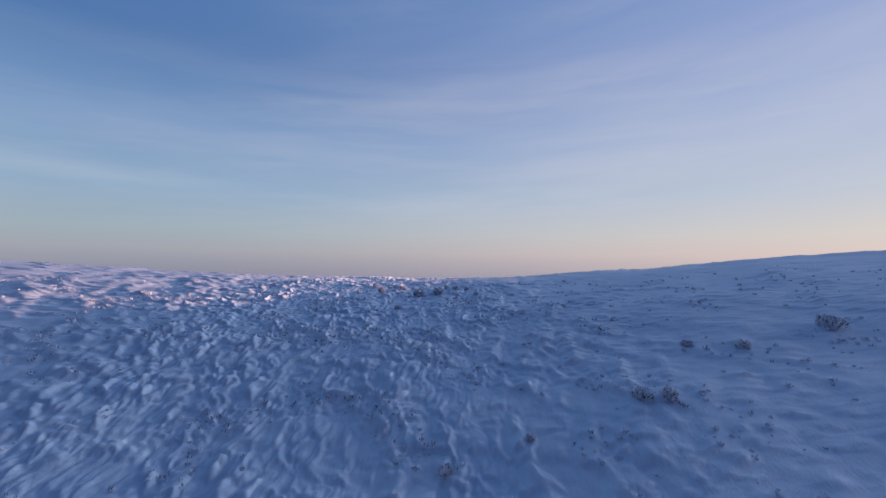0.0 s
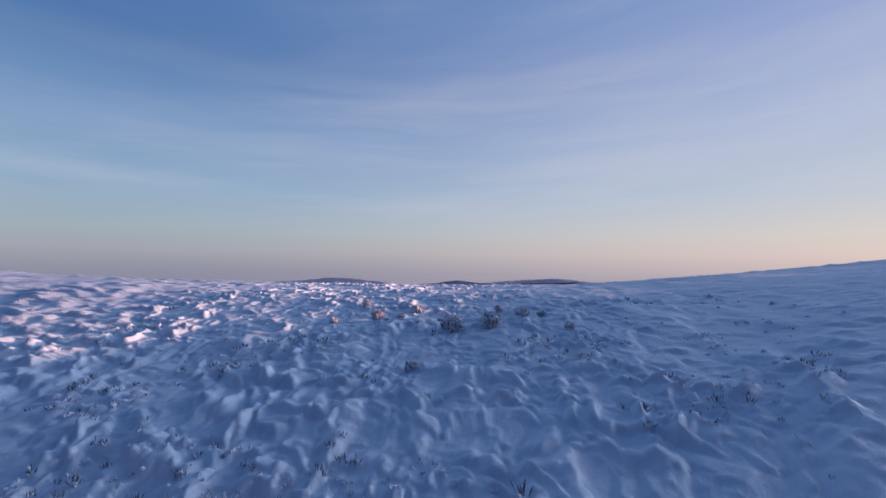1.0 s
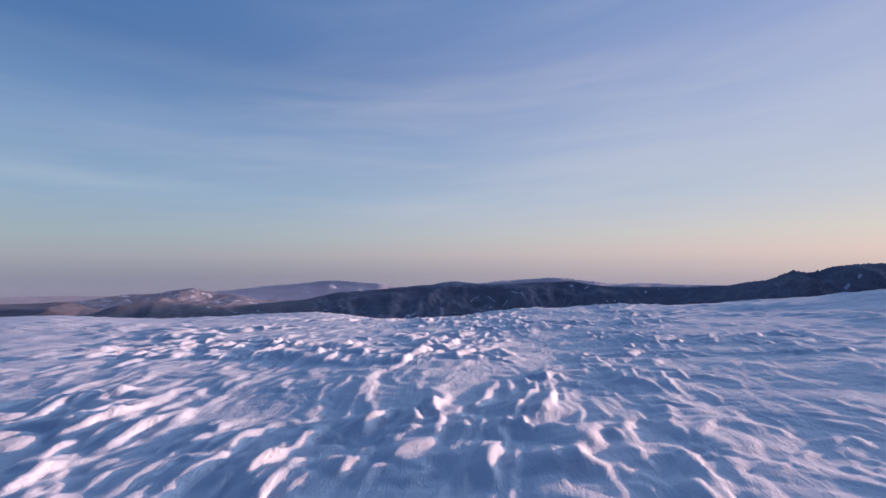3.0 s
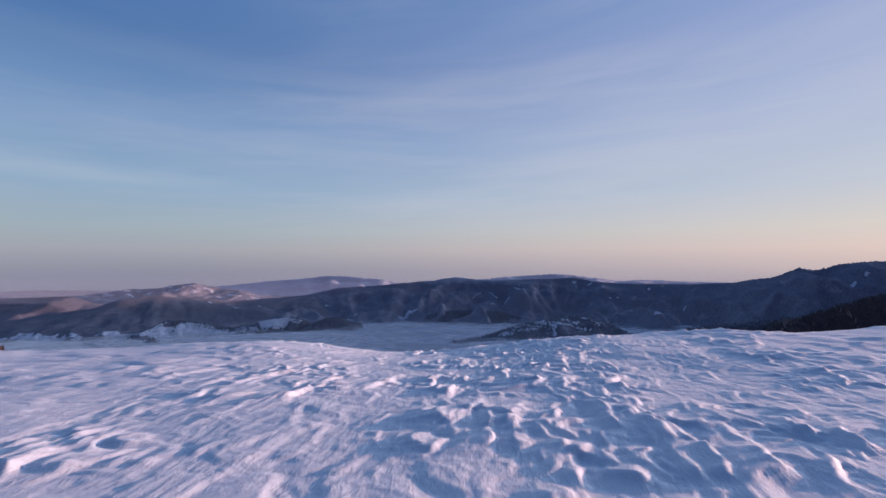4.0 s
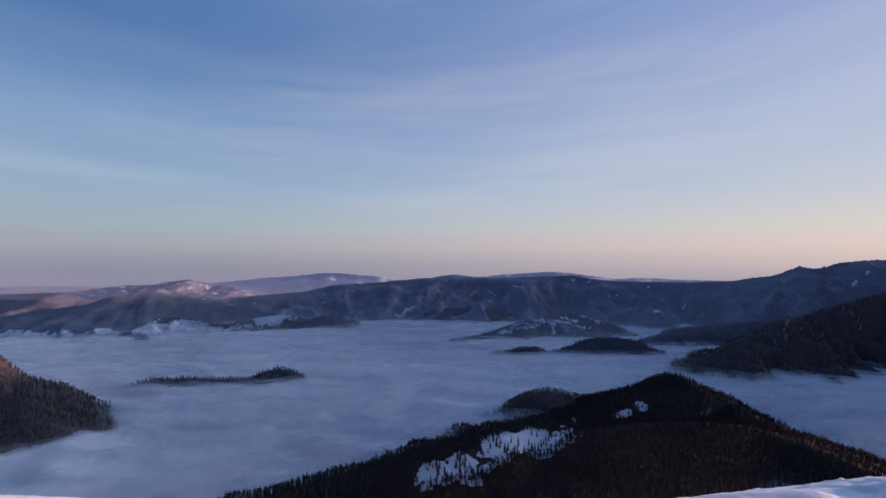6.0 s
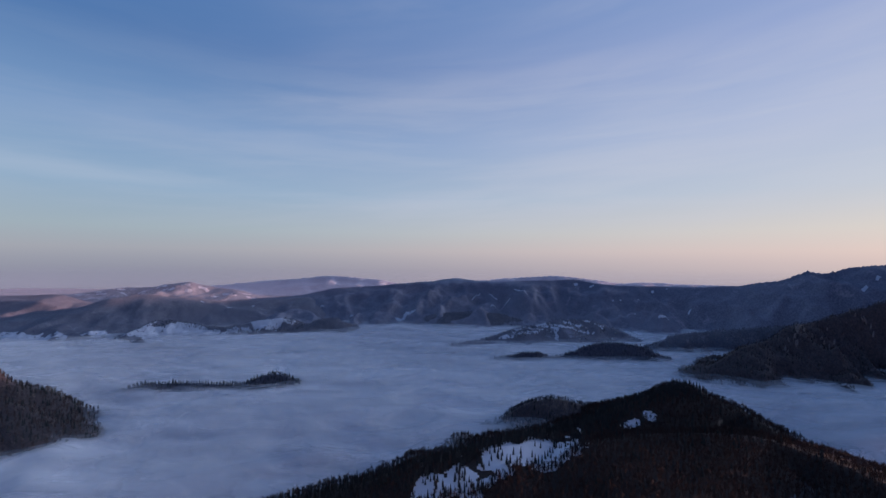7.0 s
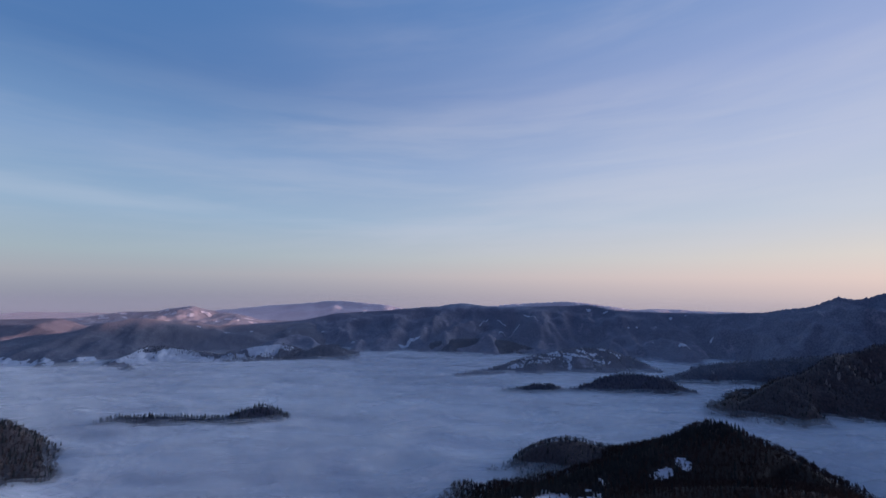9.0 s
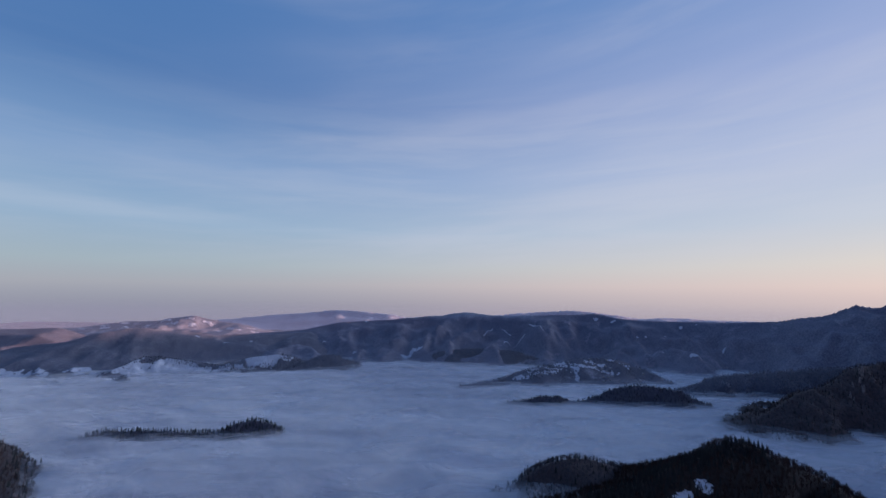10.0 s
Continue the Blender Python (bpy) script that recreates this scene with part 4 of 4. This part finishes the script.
def build_crags():
    """Pale rock ribs standing out of the steep wooded hill."""
    rng = np.random.default_rng(53)
    rock, n = material("pale_crag_rock")
    place = n.add("TexCoord").outputs["Object"]
    seams = n.noise(n.vec("MULTIPLY", place, (3.0, 3.0, 0.8)), 2.0, 6.0, 0.7)
    finish(n, n.mix(n.span(seams, 0.35, 0.65), (0.10, 0.085, 0.08, 1), (0.36, 0.32, 0.31, 1)), 0.9, seams, 0.8, 0.3)
    made = []
    for k in range(3):
        bm = bmesh.new()
        bmesh.ops.create_icosphere(bm, subdivisions=3, radius=1.0)
        for vert in bm.verts:
            c = vert.co
            rib = 1 + 0.45 * noise.noise(Vector((c.x * 3 + 9 * k, c.y * 3, c.z * 0.8))) + 0.25 * noise.noise(c * 6)
            vert.co = Vector((c.x * rib * (0.8 - 0.35 * c.z), c.y * rib * (0.8 - 0.35 * c.z), c.z * (1 + 0.2 * noise.noise(c * 4))))
        mesh = bpy.data.meshes.new("rock_outcrop")
        bm.to_mesh(mesh), bm.free()
        mesh.materials.append(rock)
        made.append(tagged(new("rock_outcrop", mesh), "pale grey crag ribbed by frost on the wooded hillside", "rock", "crags on the wooded hill"))
    places = [(925 + rng.normal(0, 7), 1236 - 78 * q + rng.normal(0, 5), 5 + 4 * rng.uniform()) for q in np.linspace(0, 1, 12)]
    places = [(x - 70 * q, y, r) for (x, y, r), q in zip(places, np.linspace(0, 1, 12))]
    places += [(985 + rng.normal(0, 22), 1225 + rng.normal(0, 14), 4 + 3 * rng.uniform()) for _ in range(7)] + [(1118 + rng.normal(0, 14), 1258 + rng.normal(0, 9), 5 + 4 * rng.uniform()) for _ in range(7)]
    for k, (x, y, r) in enumerate(places):
        z = float(crag_z(np.array([x]), np.array([y]))[0])
        m = Matrix.LocRotScale((x, y, z + 0.45 * r), Euler((rng.normal(0, 0.1), rng.normal(0, 0.1), rng.uniform(0, 6.28))), (r * 0.36, r * 0.36, r * 1.4))
        ob = made[k] if k < 3 else copy_thing(made[k % 3], m)
        ob.matrix_basis = m


build_crags()


# ---- rime on the summit: tussocks and buried shrubs ----
def blade(verts, faces, foot, tip, wide, thick, rng):
    """A flat frosted blade: a thin stretched diamond."""
    foot, tip = np.array(foot), np.array(tip)
    along = tip - foot
    side = np.cross(along, rng.normal(size=3))
    side /= np.linalg.norm(side) + 1e-9
    deep = np.cross(along, side)
    deep /= np.linalg.norm(deep) + 1e-9
    mid, n = foot + along * rng.uniform(0.45, 0.7), len(verts)
    verts.extend([foot, mid + side * wide, mid + deep * thick, mid - side * wide, mid - deep * thick, tip])
    faces.extend([(n, n + 1, n + 2), (n, n + 2, n + 3), (n, n + 3, n + 4), (n, n + 4, n + 1), (n + 5, n + 2, n + 1), (n + 5, n + 3, n + 2), (n + 5, n + 4, n + 3), (n + 5, n + 1, n + 4)])


CORE, _n = material("frosted_stems")
_p = _n.add("TexCoord").outputs["Object"]
finish(_n, _n.mix(_n.span(_n.noise(_n.vec("MULTIPLY", _p, (1.0, 1.0, 0.35)), 9.0, 4.0, 0.7), 0.36, 0.50), (0.05, 0.032, 0.032, 1), (0.68, 0.68, 0.72, 1)), 0.8, _n.noise(_p, 14.0, 3.0), 0.8, 0.04)


def tuft_shape(rng):
    verts, faces = [], []
    for _ in range(9):
        a, r = rng.uniform(0, 6.28), rng.uniform(0, 0.4)
        foot = (r * math.cos(a), r * math.sin(a) * 1.4, -0.15)
        tip = (foot[0] * 1.6 + rng.normal(0, 0.15), foot[1] * 1.4 - 0.25 + rng.normal(0, 0.15), rng.uniform(0.25, 0.8))
        blade(verts, faces, foot, tip, rng.uniform(0.12, 0.3), rng.uniform(0.08, 0.18), rng)
    return np.array(verts), np.array(faces)


# Frosted stalks coloured blue-dark, putting the shade of the hollows into them.
STALK = tree_material("frosted_shaded_stalks", (0.06, 0.065, 0.09), (0.24, 0.24, 0.28))


def stalk_shape(rng):
    """A clump of stiff bent grass stalks one metre high."""
    verts, faces = [], []
    for _ in range(7):
        a, r = rng.uniform(0, 6.28), rng.uniform(0, 0.35)
        foot = (r * math.cos(a) * 1.6, r * math.sin(a), -0.1)
        tip = (foot[0] * 1.8 + rng.normal(0, 0.25), foot[1] * 1.5 + rng.normal(0, 0.2), rng.uniform(0.35, 1.0))
        blade(verts, faces, foot, tip, 0.05, 0.04, rng)
    return np.array(verts), np.array(faces)


def build_tussocks():
    rng = np.random.default_rng(15)
    shapes = [tuft_shape(rng) for _ in range(8)]
    x, y = rng.uniform(-34, 48, 60000), rng.uniform(-60, -8, 60000)
    ok = rng.uniform(size=len(x)) < (0.03 + tussock_rows(x, y)) * 0.30 * (1 - step(y, -26, -15))
    x, y = x[ok], y[ok]
    spots = np.stack([x, y, ground_z(x, y) - 0.02], 1)
    sizes = rng.uniform(0.08, 0.22, len(x)) * (1 + 0.5 * (rng.uniform(size=len(x)) < 0.06))
    plant_all("frozen_tussocks", "frozen grass tussocks crusted with rime on the snow slope", "grass tussocks", shapes, spots, sizes, RIME, 16)
    few = rng.uniform(size=len(x)) < 0.5
    plant_all("grass_stalks", "dark grass stalks poking from the rime, coloured like shaded hollows", "grass stalks", [stalk_shape(rng) for _ in range(5)], spots[few], sizes[few] * 1.2, STALK, 17)


def rimed_shrub(seed, label):
    rng = np.random.default_rng(seed)
    shrub = new("dwarf_shrub")
    tagged(shrub, label, "shrub", "rimed shrubs on the snow slope")
    v, f = [], []
    lobes = [(rng.normal(0, 0.16), rng.normal(0, 0.13), rng.uniform(0.55, 1.0)) for _ in range(6)]
    for _ in range(400):
        lx, ly, lh = lobes[rng.integers(len(lobes))]
        a, r, h = rng.uniform(0, 6.28), 0.24 * math.sqrt(rng.uniform()), rng.uniform(0, 1) ** 0.8
        foot = np.array((lx + r * math.cos(a), ly + r * math.sin(a), h * lh * 0.72 - 0.1))
        tip = foot + (0.10 * math.cos(a) + 0.05 + rng.normal(0, 0.04), 0.10 * math.sin(a) - 0.04 + rng.normal(0, 0.04), rng.uniform(0.06, 0.20) * lh)
        blade(v, f, foot, tip, rng.uniform(0.022, 0.06), rng.uniform(0.018, 0.045), rng)
    part("rime_crust", raw_mesh("rime_crust", np.array(v), np.array(f), RIME), shrub, "white rime feathers")
    v, f = [], []
    for _ in range(56):
        lx, ly, lh = lobes[rng.integers(len(lobes))]
        a = rng.uniform(0, 6.28)
        foot = (lx * 0.8 + rng.normal(0, 0.10), ly * 0.8 + rng.normal(0, 0.10), -0.1)
        tip = (lx + 0.30 * math.cos(a), ly + 0.30 * math.sin(a), lh * rng.uniform(0.3, 0.75))
        blade(v, f, foot, tip, 0.022, 0.018, rng)
    part("twig_tangle", raw_mesh("twig_tangle", np.array(v), np.array(f), TWIG), shrub, "dark bare twigs")
    # the tangle of stems and packed snow inside the shrub
    bm = bmesh.new()
    bmesh.ops.create_icosphere(bm, subdivisions=3, radius=0.40)
    for vert in bm.verts:
        c = vert.co
        k = 0.8 + 0.55 * noise.noise(c * 6 + Vector((seed, 0, 0))) + 0.35 * noise.noise(c * 14)
        vert.co = Vector((c.x * k * 1.15, c.y * k, max(-0.15, c.z * k * 1.6 + 0.10)))
    core = bpy.data.meshes.new("stem_mass")
    bm.to_mesh(core), bm.free()
    core.materials.append(CORE)
    part("stem_mass", core, shrub, "frosted tangled stems")
    return shrub


SHRUBS = [(6.1, -22.0, 1.15), (7.9, -21.8, 1.1), (4.3, -18.7, 0.8), (2.3, -19.8, 0.75), (3.6, -20.3, 0.5), (9.6, -20.5, 0.85), (8.6, -18.7, 0.5), (10.6, -20.2, 0.5), (5.5, -20.3, 0.25),
          (5.9, -20.2, 0.3), (2.9, -20.6, 0.3), (4.8, -26.6, 0.6), (11.4, -22.5, 0.5), (1.2, -17.4, 0.5), (32.8, -34.0, 1.4), (26.3, -36.2, 0.9), (23.3, -35.7, 0.8), (18.5, -40.8, 0.9),
          (19.7, -41.1, 0.9), (12.9, -43.0, 0.5), (9.3, -44.4, 0.7), (13.3, -17.4, 0.3), (0.4, -21.0, 0.5)]


def build_shrubs():
    made = [rimed_shrub(900 + k, text) for k, text in enumerate(("low dwarf shrub thick with rime, dark twigs showing", "half-buried dwarf shrub crusted with rime", "small rime-feathered shrub leaning in the snow"))]
    for k, (x, y, size) in enumerate(SHRUBS):
        z = float(ground_z(np.array([x]), np.array([y]))[0])
        m = Matrix.LocRotScale((x, y, z - 0.08 * size), Euler((0, 0, 1.9 * k)), (size, size, size * 0.85))
        ob = made[k] if k < 3 else copy_thing(made[k % 3], m)
        ob.matrix_basis = m


build_tussocks()
build_shrubs()
